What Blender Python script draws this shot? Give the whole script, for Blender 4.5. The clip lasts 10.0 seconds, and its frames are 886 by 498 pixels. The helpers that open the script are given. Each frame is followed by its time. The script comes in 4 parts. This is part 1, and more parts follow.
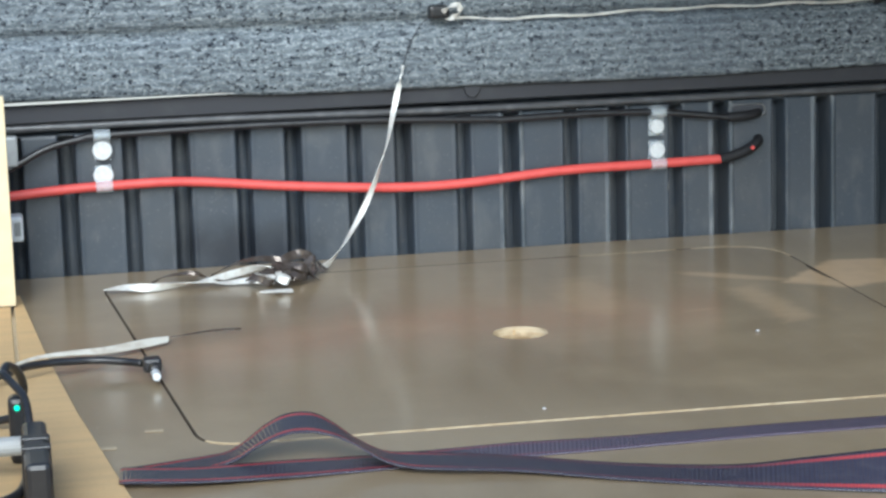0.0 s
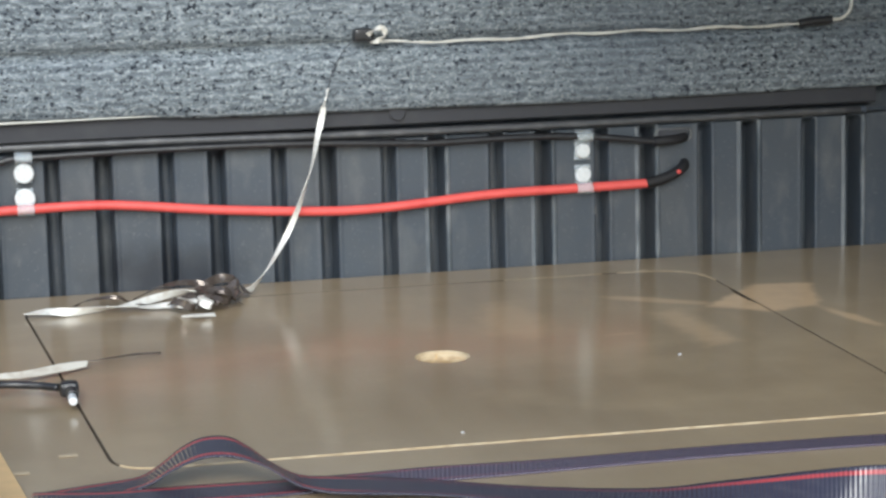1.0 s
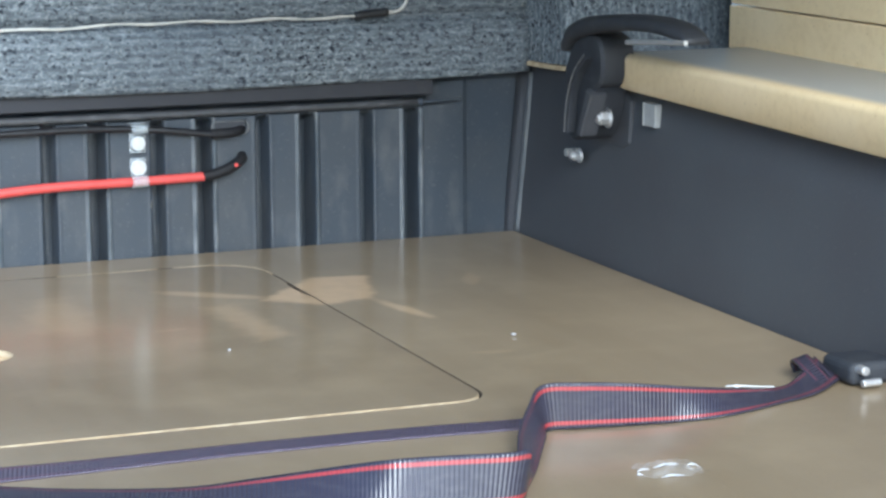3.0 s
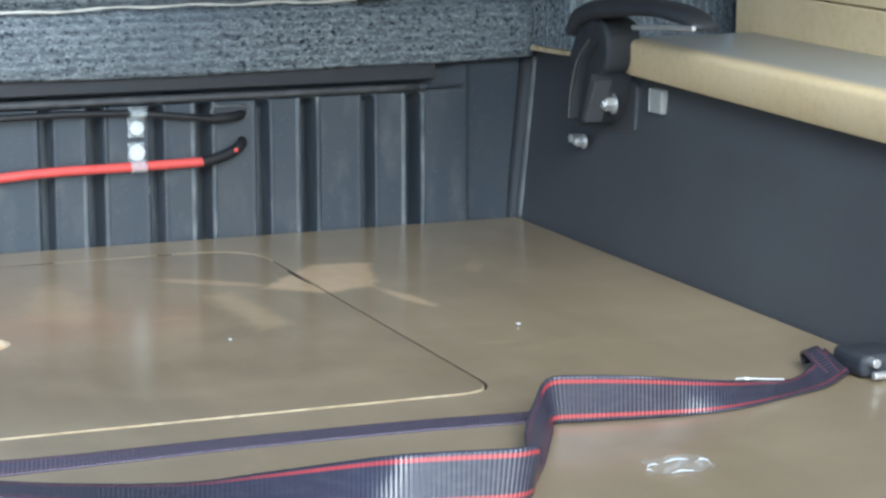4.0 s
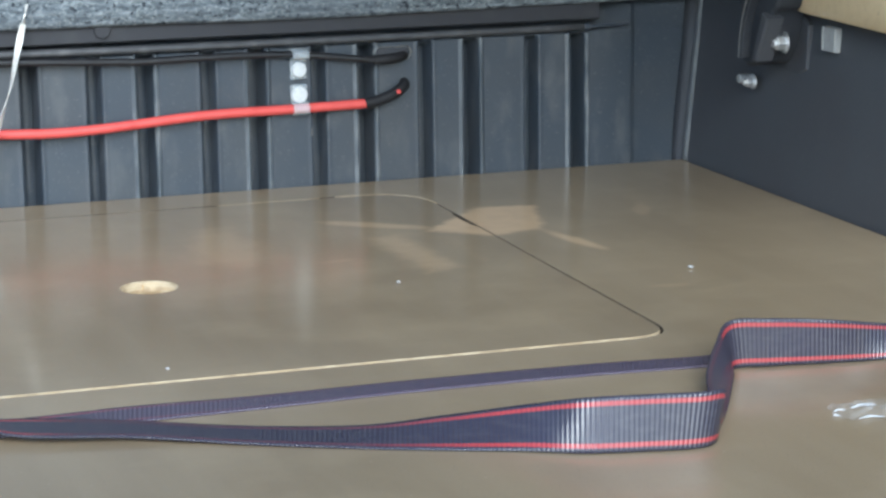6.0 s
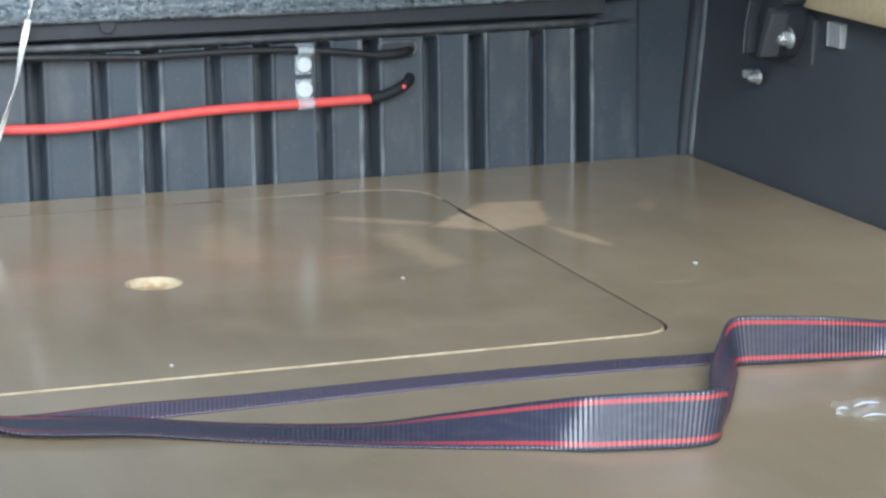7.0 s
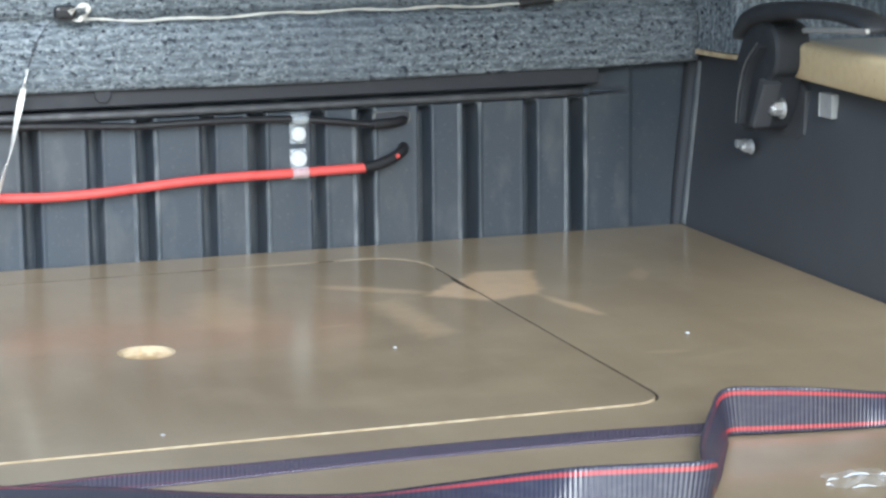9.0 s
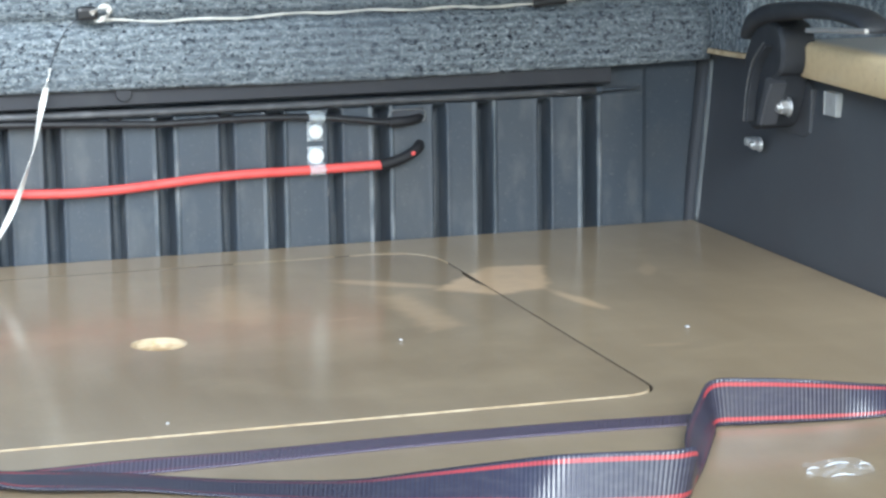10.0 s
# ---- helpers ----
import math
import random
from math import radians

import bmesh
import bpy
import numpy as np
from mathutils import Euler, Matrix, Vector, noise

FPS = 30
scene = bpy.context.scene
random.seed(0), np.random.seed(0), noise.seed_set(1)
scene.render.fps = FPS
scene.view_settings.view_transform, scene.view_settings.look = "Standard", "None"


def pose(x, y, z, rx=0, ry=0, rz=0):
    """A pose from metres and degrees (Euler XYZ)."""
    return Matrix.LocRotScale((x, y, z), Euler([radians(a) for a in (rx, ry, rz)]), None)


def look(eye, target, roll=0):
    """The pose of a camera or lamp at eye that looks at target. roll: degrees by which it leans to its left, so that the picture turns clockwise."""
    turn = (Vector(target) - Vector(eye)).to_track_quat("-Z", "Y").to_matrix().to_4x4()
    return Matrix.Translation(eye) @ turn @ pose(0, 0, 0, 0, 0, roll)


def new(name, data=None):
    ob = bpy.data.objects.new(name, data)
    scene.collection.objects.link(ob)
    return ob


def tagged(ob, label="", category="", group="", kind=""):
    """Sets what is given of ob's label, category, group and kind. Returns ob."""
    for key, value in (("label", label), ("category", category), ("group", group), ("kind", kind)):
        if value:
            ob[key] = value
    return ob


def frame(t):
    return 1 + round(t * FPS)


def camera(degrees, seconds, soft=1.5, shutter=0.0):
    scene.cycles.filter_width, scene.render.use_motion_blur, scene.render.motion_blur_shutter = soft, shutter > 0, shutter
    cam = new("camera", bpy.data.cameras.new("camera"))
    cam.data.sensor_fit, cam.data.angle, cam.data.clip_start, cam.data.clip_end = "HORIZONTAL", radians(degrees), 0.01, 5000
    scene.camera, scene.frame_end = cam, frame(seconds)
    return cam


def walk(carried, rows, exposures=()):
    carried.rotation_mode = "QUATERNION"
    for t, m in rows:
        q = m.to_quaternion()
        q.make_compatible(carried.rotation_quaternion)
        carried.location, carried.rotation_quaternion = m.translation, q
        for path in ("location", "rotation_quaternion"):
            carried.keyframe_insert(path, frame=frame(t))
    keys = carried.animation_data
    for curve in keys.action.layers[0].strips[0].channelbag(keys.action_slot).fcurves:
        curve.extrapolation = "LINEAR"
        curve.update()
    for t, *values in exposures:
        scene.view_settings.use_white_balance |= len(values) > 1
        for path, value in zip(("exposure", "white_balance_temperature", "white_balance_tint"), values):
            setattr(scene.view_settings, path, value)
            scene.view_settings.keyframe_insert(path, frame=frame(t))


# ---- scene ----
cam = camera(22.1, 10.0, soft=2.7)
PATH = [
    (0, (-1.443, -2.945, 0.588), (-1.059, -1.02, 0.206), -1.5),
    (0.5, (-1.436, -2.943, 0.587), (-1.046, -1.016, 0.224), -1.3),
    (1, (-1.415, -2.938, 0.58), (-0.982, -1.019, 0.221), -1.2),
    (1.5, (-1.389, -2.94, 0.585), (-0.844, -1.052, 0.216), -0.8),
    (2, (-1.377, -2.94, 0.583), (-0.727, -1.086, 0.211), -0.5),
    (2.5, (-1.37, -2.935, 0.582), (-0.627, -1.116, 0.21), 0.0),
    (2.7, (-1.354, -2.932, 0.572), (-0.597, -1.117, 0.206), 0.0),
    (3.8, (-1.342, -2.886, 0.575), (-0.5705, -1.080, 0.1932), 0.3),
    (4, (-1.342, -2.881, 0.575), (-0.573, -1.075, 0.19), 0.3),
    (4.5, (-1.35, -2.869, 0.574), (-0.614, -1.051, 0.182), 0.1),
    (5, (-1.364, -2.864, 0.573), (-0.668, -1.03, 0.181), -0.2),
    (5.5, (-1.363, -2.845, 0.562), (-0.694, -1.005, 0.154), -0.3),
    (6, (-1.361, -2.831, 0.559), (-0.708, -0.99, 0.13), -0.4),
    (6.2, (-1.36, -2.831, 0.56), (-0.7085, -0.99, 0.134), -0.4),
    (7.3, (-1.356, -2.832, 0.5665), (-0.7118, -0.989, 0.1263), -0.4),
    (7.5, (-1.355, -2.832, 0.567), (-0.712, -0.989, 0.131), -0.4),
    (8, (-1.352, -2.835, 0.571), (-0.707, -0.987, 0.16), -0.3),
    (8.5, (-1.354, -2.836, 0.57), (-0.704, -0.986, 0.179), -0.3),
    (9, (-1.352, -2.839, 0.571), (-0.701, -0.986, 0.19), -0.3),
    (9.5, (-1.349, -2.859, 0.573), (-0.709, -1.003, 0.194), -0.3),
    (10, (-1.316, -2.916, 0.58), (-0.714, -1.047, 0.197), -0.5),
]
walk(cam, [(t, look(e, a, r)) for t, e, a, r in PATH],
     exposures=[(0, 0.71, 5800, 3), (0.3, 0.30, 6350, 8), (0.5, 0.32, 6250, 9), (1, 0.72, 6200, 6), (1.5, 0.92, 5900, 4), (2, 1.15, 5850, 5),
                (2.5, 1.21, 5600, 5), (4, 1.10, 5530, 2), (4.5, 1.28, 5430, 2), (5, 1.21, 5480, 2), (5.5, 1.07, 5630, 3), (6, 0.92, 5580, 3),
                (7.5, 0.98, 5580, 2), (8, 1.18, 5380, 1), (8.5, 1.16, 5730, 4), (9, 1.15, 5730, 4), (9.5, 1.12, 5880, 4), (10, 1.29, 5630, 3)])
# ---- light ----
world = bpy.data.worlds.new("world")
scene.world = world
world.use_nodes = True
sky = world.node_tree.nodes.new("ShaderNodeTexSky")
sky.sky_type, sky.sun_disc = "NISHITA", False
sky.sun_elevation, sky.sun_rotation = radians(32), radians(195)
world.node_tree.links.new(sky.outputs[0], world.node_tree.nodes["Background"].inputs[0])
world.node_tree.nodes["Background"].inputs[1].default_value = 0.125
sun = new("sun", bpy.data.lights.new("sun", "SUN"))
sun.data.energy, sun.data.angle, sun.data.color = 2.5, radians(34), (1.0, 0.97, 0.92)
sun.matrix_world = look((-1.8, -4.0, 2.65), (-0.7, 0.0, 0.1))


# ---- materials ----
def material(name, base, rough=0.5, metal=0.0, spots=(), bump=(), spec=0.5, trans=0.0, coords="Object", alpha=1.0):
    """spots: (kind, scale xyz, detail, low, high, colour, amount); bump: (scale xyz, strength, distance)."""
    m = bpy.data.materials.new(name)
    m.use_nodes = True
    n, l = m.node_tree.nodes, m.node_tree.links
    b = n["Principled BSDF"]
    b.inputs["Roughness"].default_value, b.inputs["Metallic"].default_value = rough, metal
    b.inputs["Specular IOR Level"].default_value, b.inputs["Transmission Weight"].default_value = spec, trans
    b.inputs["Alpha"].default_value = alpha
    tc = n.new("ShaderNodeTexCoord")
    colour = n.new("ShaderNodeRGB")
    colour.outputs[0].default_value = (*base, 1)
    out = colour.outputs[0]

    def noise_at(scale, detail):
        mp, t = n.new("ShaderNodeMapping"), n.new("ShaderNodeTexNoise")
        mp.inputs["Scale"].default_value = scale
        t.inputs["Scale"].default_value, t.inputs["Detail"].default_value = 1.0, detail
        l.new(tc.outputs[coords], mp.inputs[0])
        l.new(mp.outputs[0], t.inputs["Vector"])
        return t.outputs["Fac"]

    for scale, detail, low, high, tint, amount in spots:
        r = n.new("ShaderNodeMapRange")
        r.inputs["From Min"].default_value, r.inputs["From Max"].default_value = low, high
        r.inputs["To Max"].default_value = amount
        l.new(noise_at(scale, detail), r.inputs["Value"])
        x = n.new("ShaderNodeMix")
        x.data_type = "RGBA"
        l.new(r.outputs[0], x.inputs["Factor"])
        l.new(out, x.inputs["A"])
        x.inputs["B"].default_value = (*tint, 1)
        out = x.outputs["Result"]
    l.new(out, b.inputs["Base Color"])
    normal = None
    for scale, strength, distance in bump:
        p = n.new("ShaderNodeBump")
        p.inputs["Strength"].default_value, p.inputs["Distance"].default_value = strength, distance
        l.new(noise_at(scale, 4), p.inputs["Height"])
        if normal:
            l.new(normal, p.inputs["Normal"])
        normal = p.outputs[0]
    if normal:
        l.new(normal, b.inputs["Normal"])
    return m


def blend_in(m, factor, tint, rough=None):
    """Mixes another colour into a material by a factor socket of its tree."""
    n, l = m.node_tree.nodes, m.node_tree.links
    b = n["Principled BSDF"]
    x = n.new("ShaderNodeMix")
    x.data_type = "RGBA"
    old = b.inputs["Base Color"].links[0].from_socket
    l.new(factor, x.inputs["Factor"])
    l.new(old, x.inputs["A"])
    x.inputs["B"].default_value = (*tint, 1)
    l.new(x.outputs["Result"], b.inputs["Base Color"])


def calc(m, op, a, b=None, c=None):
    n, l = m.node_tree.nodes, m.node_tree.links
    x = n.new("ShaderNodeMath")
    x.operation = op
    for i, v in enumerate((a, b, c)):
        if v is None:
            continue
        if isinstance(v, (int, float)):
            x.inputs[i].default_value = v
        else:
            l.new(v, x.inputs[i])
    return x.outputs[0]


VARNISH = material("varnished_plywood", (0.303, 0.231, 0.142), 0.42, spec=0.5,
                   spots=[((3, 2, 3), 3, 0.42, 0.68, (0.213, 0.157, 0.092), 0.8), ((26, 3.5, 10), 4, 0.42, 0.75, (0.36, 0.285, 0.185), 0.3), ((260, 260, 260), 2, 0.735, 0.77, (0.62, 0.56, 0.48), 0.6),
                          ((420, 420, 420), 2, 0.62, 0.72, (0.13, 0.095, 0.06), 0.5), ((7, 9, 5), 5, 0.48, 0.8, (0.41, 0.32, 0.20), 0.6)],
                   bump=[((30, 4, 10), 0.1, 0.002), ((6, 5, 5), 0.12, 0.004)])
VARNISH.node_tree.nodes["Principled BSDF"].inputs["Coat Weight"].default_value = 0.8
VARNISH.node_tree.nodes["Principled BSDF"].inputs["Coat Roughness"].default_value = 0.165
RAW = material("bare_plywood", (0.58, 0.395, 0.195), 0.7,
               spots=[((8, 60, 60), 4, 0.4, 0.7, (0.45, 0.32, 0.17), 0.6), ((300, 300, 300), 2, 0.6, 0.75, (0.36, 0.24, 0.12), 0.4)],
               bump=[((120, 120, 120), 0.2, 0.001)])
FLAKE = material("pale_wood_flake", (0.42, 0.345, 0.24), 0.8, spots=[((150, 150, 150), 3, 0.45, 0.7, (0.33, 0.26, 0.17), 0.6)])
DARK_JOINT = material("dark_joint_edge", (0.06, 0.045, 0.03), 0.8, spots=[((40, 40, 40), 3, 0.5, 0.7, (0.15, 0.11, 0.07), 0.6)])
PINE = material("pale_plywood", (0.74, 0.62, 0.41), 0.6, spots=[((9, 9, 50), 4, 0.4, 0.7, (0.66, 0.52, 0.32), 0.6)], bump=[((120, 120, 60), 0.2, 0.001)])
EDGE = material("sawn_plywood_edge", (0.50, 0.41, 0.275), 0.75,
                spots=[((20, 20, 900), 2, 0.45, 0.6, (0.42, 0.29, 0.15), 0.6), ((70, 70, 150), 4, 0.48, 0.64, (0.30, 0.22, 0.13), 0.65)])
CHIP = material("varnished_fibreboard", (0.70, 0.555, 0.335), 0.34, spec=0.6,
                spots=[((90, 90, 90), 4, 0.45, 0.68, (0.60, 0.455, 0.255), 0.5), ((9, 9, 9), 3, 0.45, 0.7, (0.74, 0.60, 0.39), 0.6),
                       ((260, 260, 260), 2, 0.66, 0.75, (0.25, 0.16, 0.08), 0.5)],
                bump=[((150, 150, 150), 0.15, 0.001)])
LINER = material("black_moulded_bedliner", (0.043, 0.054, 0.070), 0.40, spec=0.5,
                 spots=[((6, 6, 9), 4, 0.42, 0.7, (0.062, 0.067, 0.074), 0.7), ((240, 240, 240), 2, 0.62, 0.75, (0.12, 0.125, 0.13), 0.5),
                        ((28, 28, 14), 5, 0.54, 0.72, (0.10, 0.107, 0.115), 0.6)],
                 bump=[((520, 520, 520), 0.35, 0.0008), ((14, 14, 9), 0.15, 0.004)])
# groove lips: rubbed pale, with the highlight they catch added to the colour
LINER_LIP = material("rubbed_and_lit_bedliner_lip", (0.085, 0.10, 0.115), 0.34, spec=0.5,
                      spots=[((40, 40, 18), 4, 0.45, 0.65, (0.19, 0.20, 0.21), 0.8), ((9, 9, 9), 3, 0.45, 0.6, (0.04, 0.05, 0.062), 0.8)], bump=[((520, 520, 520), 0.3, 0.0006)])
# plain end wall: colour raised over the ribbed liner's in place of lens haze
LINER_PLAIN = material("haze_lifted_smooth_liner", (0.058, 0.060, 0.068), 0.55, spec=0.45,
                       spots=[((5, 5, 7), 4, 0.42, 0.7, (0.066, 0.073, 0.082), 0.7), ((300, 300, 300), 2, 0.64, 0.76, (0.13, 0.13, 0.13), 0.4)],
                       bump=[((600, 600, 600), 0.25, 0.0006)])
STEEL_BLACK = material("black_painted_steel", (0.034, 0.035, 0.041), 0.55, spec=0.3,
                       spots=[((30, 30, 30), 4, 0.55, 0.75, (0.05, 0.052, 0.055), 0.5)], bump=[((300, 300, 300), 0.1, 0.0005)])
LATCH_BLACK = material("dusty_black_plastic", (0.028, 0.031, 0.038), 0.58, spec=0.4,
                       spots=[((25, 25, 25), 4, 0.5, 0.75, (0.06, 0.064, 0.07), 0.5)], bump=[((300, 300, 300), 0.12, 0.0005)])
RUBBER = material("black_cable_rubber", (0.016, 0.016, 0.018), 0.33, spec=0.5, spots=[((60, 60, 60), 3, 0.5, 0.75, (0.04, 0.04, 0.042), 0.5)])
CONDUIT = material("worn_black_conduit", (0.055, 0.056, 0.06), 0.28, spec=0.6, spots=[((40, 40, 40), 4, 0.5, 0.7, (0.12, 0.12, 0.125), 0.6)])
SHRINK = material("matt_black_sleeve", (0.012, 0.012, 0.014), 0.62, spec=0.35, spots=[((60, 60, 60), 3, 0.5, 0.75, (0.03, 0.03, 0.032), 0.5)])
RED = material("red_cable_sheath", (0.60, 0.080, 0.070), 0.50, spots=[((35, 35, 35), 3, 0.5, 0.75, (0.45, 0.03, 0.03), 0.5)])
FILM = material("clear_film", (0.85, 0.88, 0.9), 0.08, spec=1.0, alpha=0.07)
GLINT = material("film_crease_glint", (0.80, 0.83, 0.86), 0.12, spec=0.9, alpha=0.6)
CLEAR = material("clear_plastic", (0.72, 0.80, 0.84), 0.15, alpha=0.27, spots=[((200, 200, 200), 2, 0.4, 0.7, (0.95, 0.97, 1), 0.5)])
ZINC = material("zinc_plated_screw", (0.68, 0.69, 0.70), 0.45, 0.85, spots=[((300, 300, 300), 3, 0.5, 0.7, (0.5, 0.5, 0.5), 0.6)])
WHITE = material("white_plastic", (0.75, 0.77, 0.78), 0.45, spots=[((150, 150, 150), 3, 0.5, 0.7, (0.6, 0.62, 0.63), 0.5)])
SCREW = material("pale_screw_head", (0.62, 0.64, 0.65), 0.3, spots=[((200, 200, 200), 3, 0.45, 0.7, (0.42, 0.44, 0.45), 0.6)], bump=[((150, 150, 150), 0.3, 0.001)])
GREY = material("grey_plastic", (0.33, 0.34, 0.34), 0.4, spots=[((80, 80, 80), 3, 0.5, 0.7, (0.25, 0.25, 0.25), 0.5)])
SLATE = material("worn_grey_steel", (0.13, 0.135, 0.14), 0.4, 0.4, spots=[((90, 90, 90), 3, 0.45, 0.7, (0.2, 0.2, 0.2), 0.6)])
FOIL = material("silver_tape", (0.70, 0.70, 0.66), 0.38, 0.25, spots=[((160, 160, 160), 3, 0.45, 0.7, (0.55, 0.5, 0.45), 0.7)],
                bump=[((170, 170, 170), 0.5, 0.002)])
BROWN_FILM = material("bronze_plastic_tape", (0.085, 0.068, 0.058), 0.10, 0.45, spots=[((90, 90, 90), 3, 0.45, 0.7, (0.22, 0.19, 0.17), 0.6)],
                      bump=[((120, 120, 120), 0.5, 0.002)])
WIRE = material("white_twin_wire", (0.52, 0.51, 0.47), 0.45, spots=[((120, 120, 120), 3, 0.5, 0.7, (0.42, 0.41, 0.38), 0.6)])
TAPE = material("creamy_white_tape", (0.66, 0.63, 0.55), 0.5, spots=[((60, 60, 60), 3, 0.45, 0.65, (0.48, 0.42, 0.34), 0.7)], bump=[((170, 170, 170), 0.3, 0.001)])
THREAD = material("dark_thread", (0.04, 0.042, 0.05), 0.6)
PALE_GROUND = material("pale_bounce_ground", (0.34, 0.33, 0.31), 0.9, spots=[((60, 60, 60), 4, 0.4, 0.7, (0.28, 0.27, 0.25), 0.7), ((0.7, 0.7, 0.7), 4, 0.4, 0.7, (0.40, 0.39, 0.36), 0.6)], bump=[((90, 90, 90), 0.4, 0.006)])
PAINT = material("white_vehicle_paint", (0.7, 0.71, 0.72), 0.25)
LINING = material("pale_roof_lining", (0.45, 0.45, 0.44), 0.9, spots=[((120, 120, 120), 3, 0.4, 0.7, (0.38, 0.38, 0.38), 0.6)])

GREEN = bpy.data.materials.new("green_indicator")
GREEN.use_nodes = True
GREEN.node_tree.nodes["Principled BSDF"].inputs["Base Color"].default_value = (0.02, 0.5, 0.3, 1)
GREEN.node_tree.nodes["Principled BSDF"].inputs["Emission Color"].default_value = (0.05, 1.0, 0.55, 1)
GREEN.node_tree.nodes["Principled BSDF"].inputs["Emission Strength"].default_value = 0.5


def carpet_material(name, along):
    """Ribbed marine carpet: rows of loops that run along one axis, flecked dark and pale."""
    wide, tall = 48.0, 165.0
    s = [tall, tall, tall]
    s["xyz".index(along)] = wide
    f = [250.0, 250.0, 250.0]
    f["xyz".index(along)] = 190.0
    m = material(name, (0.105, 0.122, 0.138), 0.95, spec=0.15,
                 spots=[(tuple(s), 3, 0.46, 0.66, (0.235, 0.265, 0.29), 0.8), (tuple(f), 2, 0.53, 0.64, (0.38, 0.42, 0.435), 0.52),
                        (tuple(v * 0.75 for v in f), 2, 0.43, 0.33, (0.010, 0.013, 0.02), 1.0), ((4, 4, 4), 3, 0.4, 0.7, (0.12, 0.14, 0.165), 0.5)],
                 bump=[(tuple(s), 0.8, 0.004), (tuple(f), 0.6, 0.002)])
    n, l = m.node_tree.nodes, m.node_tree.links
    tc, sep, t = n.new("ShaderNodeTexCoord"), n.new("ShaderNodeSeparateXYZ"), n.new("ShaderNodeTexNoise")
    t.inputs["Scale"].default_value = 80.0
    l.new(tc.outputs["Object"], sep.inputs[0])
    l.new(tc.outputs["Object"], t.inputs["Vector"])
    across = sep.outputs[2] if along == "x" else calc(m, "ADD", sep.outputs[0], calc(m, "MULTIPLY", sep.outputs[1], -1.0))
    wave = calc(m, "SINE", calc(m, "ADD", calc(m, "MULTIPLY", across, 2 * math.pi / 0.0122), calc(m, "MULTIPLY", t.outputs["Fac"], 7.0)))
    groove = calc(m, "MULTIPLY", calc(m, "MAXIMUM", calc(m, "SUBTRACT", wave, 0.15), 0.0), 0.25)
    blend_in(m, groove, (0.045, 0.052, 0.062))
    ridge = calc(m, "MULTIPLY", calc(m, "MAXIMUM", calc(m, "SUBTRACT", calc(m, "MULTIPLY", wave, -1.0), 0.55), 0.0), calc(m, "MULTIPLY", t.outputs["Fac"], 0.65))
    blend_in(m, ridge, (0.42, 0.46, 0.48))
    return m


CARPET_X = carpet_material("grey_ribbed_carpet", "x")
CARPET_Z = carpet_material("grey_ribbed_carpet_upright", "z")


def near_range(m, value, low, high):
    """0 at low, 1 at high, smoothly between."""
    n, l = m.node_tree.nodes, m.node_tree.links
    r = n.new("ShaderNodeMapRange")
    r.interpolation_type = "SMOOTHSTEP"
    r.inputs["From Min"].default_value, r.inputs["From Max"].default_value = low, high
    l.new(value, r.inputs["Value"])
    return r.outputs[0]



def webbing_material():
    """Black webbing woven across in fine ribs, with a red line along each edge. Texture coordinates: metres along, 0 to 1 across."""
    m = material("black_and_red_webbing", (0.034, 0.032, 0.050), 0.27, spec=0.6, coords="UV",
                 spots=[((60, 6, 1), 3, 0.45, 0.7, (0.05, 0.05, 0.065), 0.6)])
    n, l = m.node_tree.nodes, m.node_tree.links
    uv, sep = n.new("ShaderNodeTexCoord"), n.new("ShaderNodeSeparateXYZ")
    l.new(uv.outputs["UV"], sep.inputs[0])
    u, v = sep.outputs[0], sep.outputs[1]
    edge = calc(m, "SUBTRACT", 0.5, calc(m, "ABSOLUTE", calc(m, "SUBTRACT", v, 0.5)))
    inside = calc(m, "SUBTRACT", 1.0, calc(m, "SMOOTH_MIN", 1.0, calc(m, "DIVIDE", calc(m, "ABSOLUTE", calc(m, "SUBTRACT", edge, 0.13)), 0.054), 0.0))
    red = calc(m, "MINIMUM", calc(m, "MULTIPLY", calc(m, "MAXIMUM", inside, 0.0), 1.9), 1.0)
    red = calc(m, "MULTIPLY", red, calc(m, "MULTIPLY_ADD", near_range(m, u, 1.75, 2.05), -0.82, 1.0))
    red = calc(m, "MULTIPLY", red, calc(m, "MULTIPLY_ADD", near_range(m, u, 0.08, 0.30), 0.7, 0.3))
    # the red lines are weaker along the near strand
    muted = calc(m, "MINIMUM", near_range(m, u, 0.80, 0.95), near_range(m, u, 1.25, 1.15))
    red = calc(m, "MULTIPLY", red, calc(m, "MULTIPLY_ADD", muted, -0.8, 1.0))
    # the reverse side, shown at the twist, has no lines
    twist = calc(m, "COMPARE", u, 0.49, 0.085)
    blend_in(m, calc(m, "MULTIPLY", red, calc(m, "MULTIPLY_ADD", twist, -0.85, 1.0)), (0.33, 0.045, 0.05))
    # the strand that lies flat at the back is paler and purplish
    blend_in(m, calc(m, "MULTIPLY", near_range(m, u, 1.60, 1.95), 0.6), (0.115, 0.092, 0.135))
    rib = calc(m, "SINE", calc(m, "MULTIPLY", u, 2 * math.pi / 0.0042))
    bump = n.new("ShaderNodeBump")
    bump.inputs["Strength"].default_value, bump.inputs["Distance"].default_value = 0.38, 0.0008
    l.new(rib, bump.inputs["Height"])
    l.new(bump.outputs[0], n["Principled BSDF"].inputs["Normal"])
    return m


WEBBING = webbing_material()


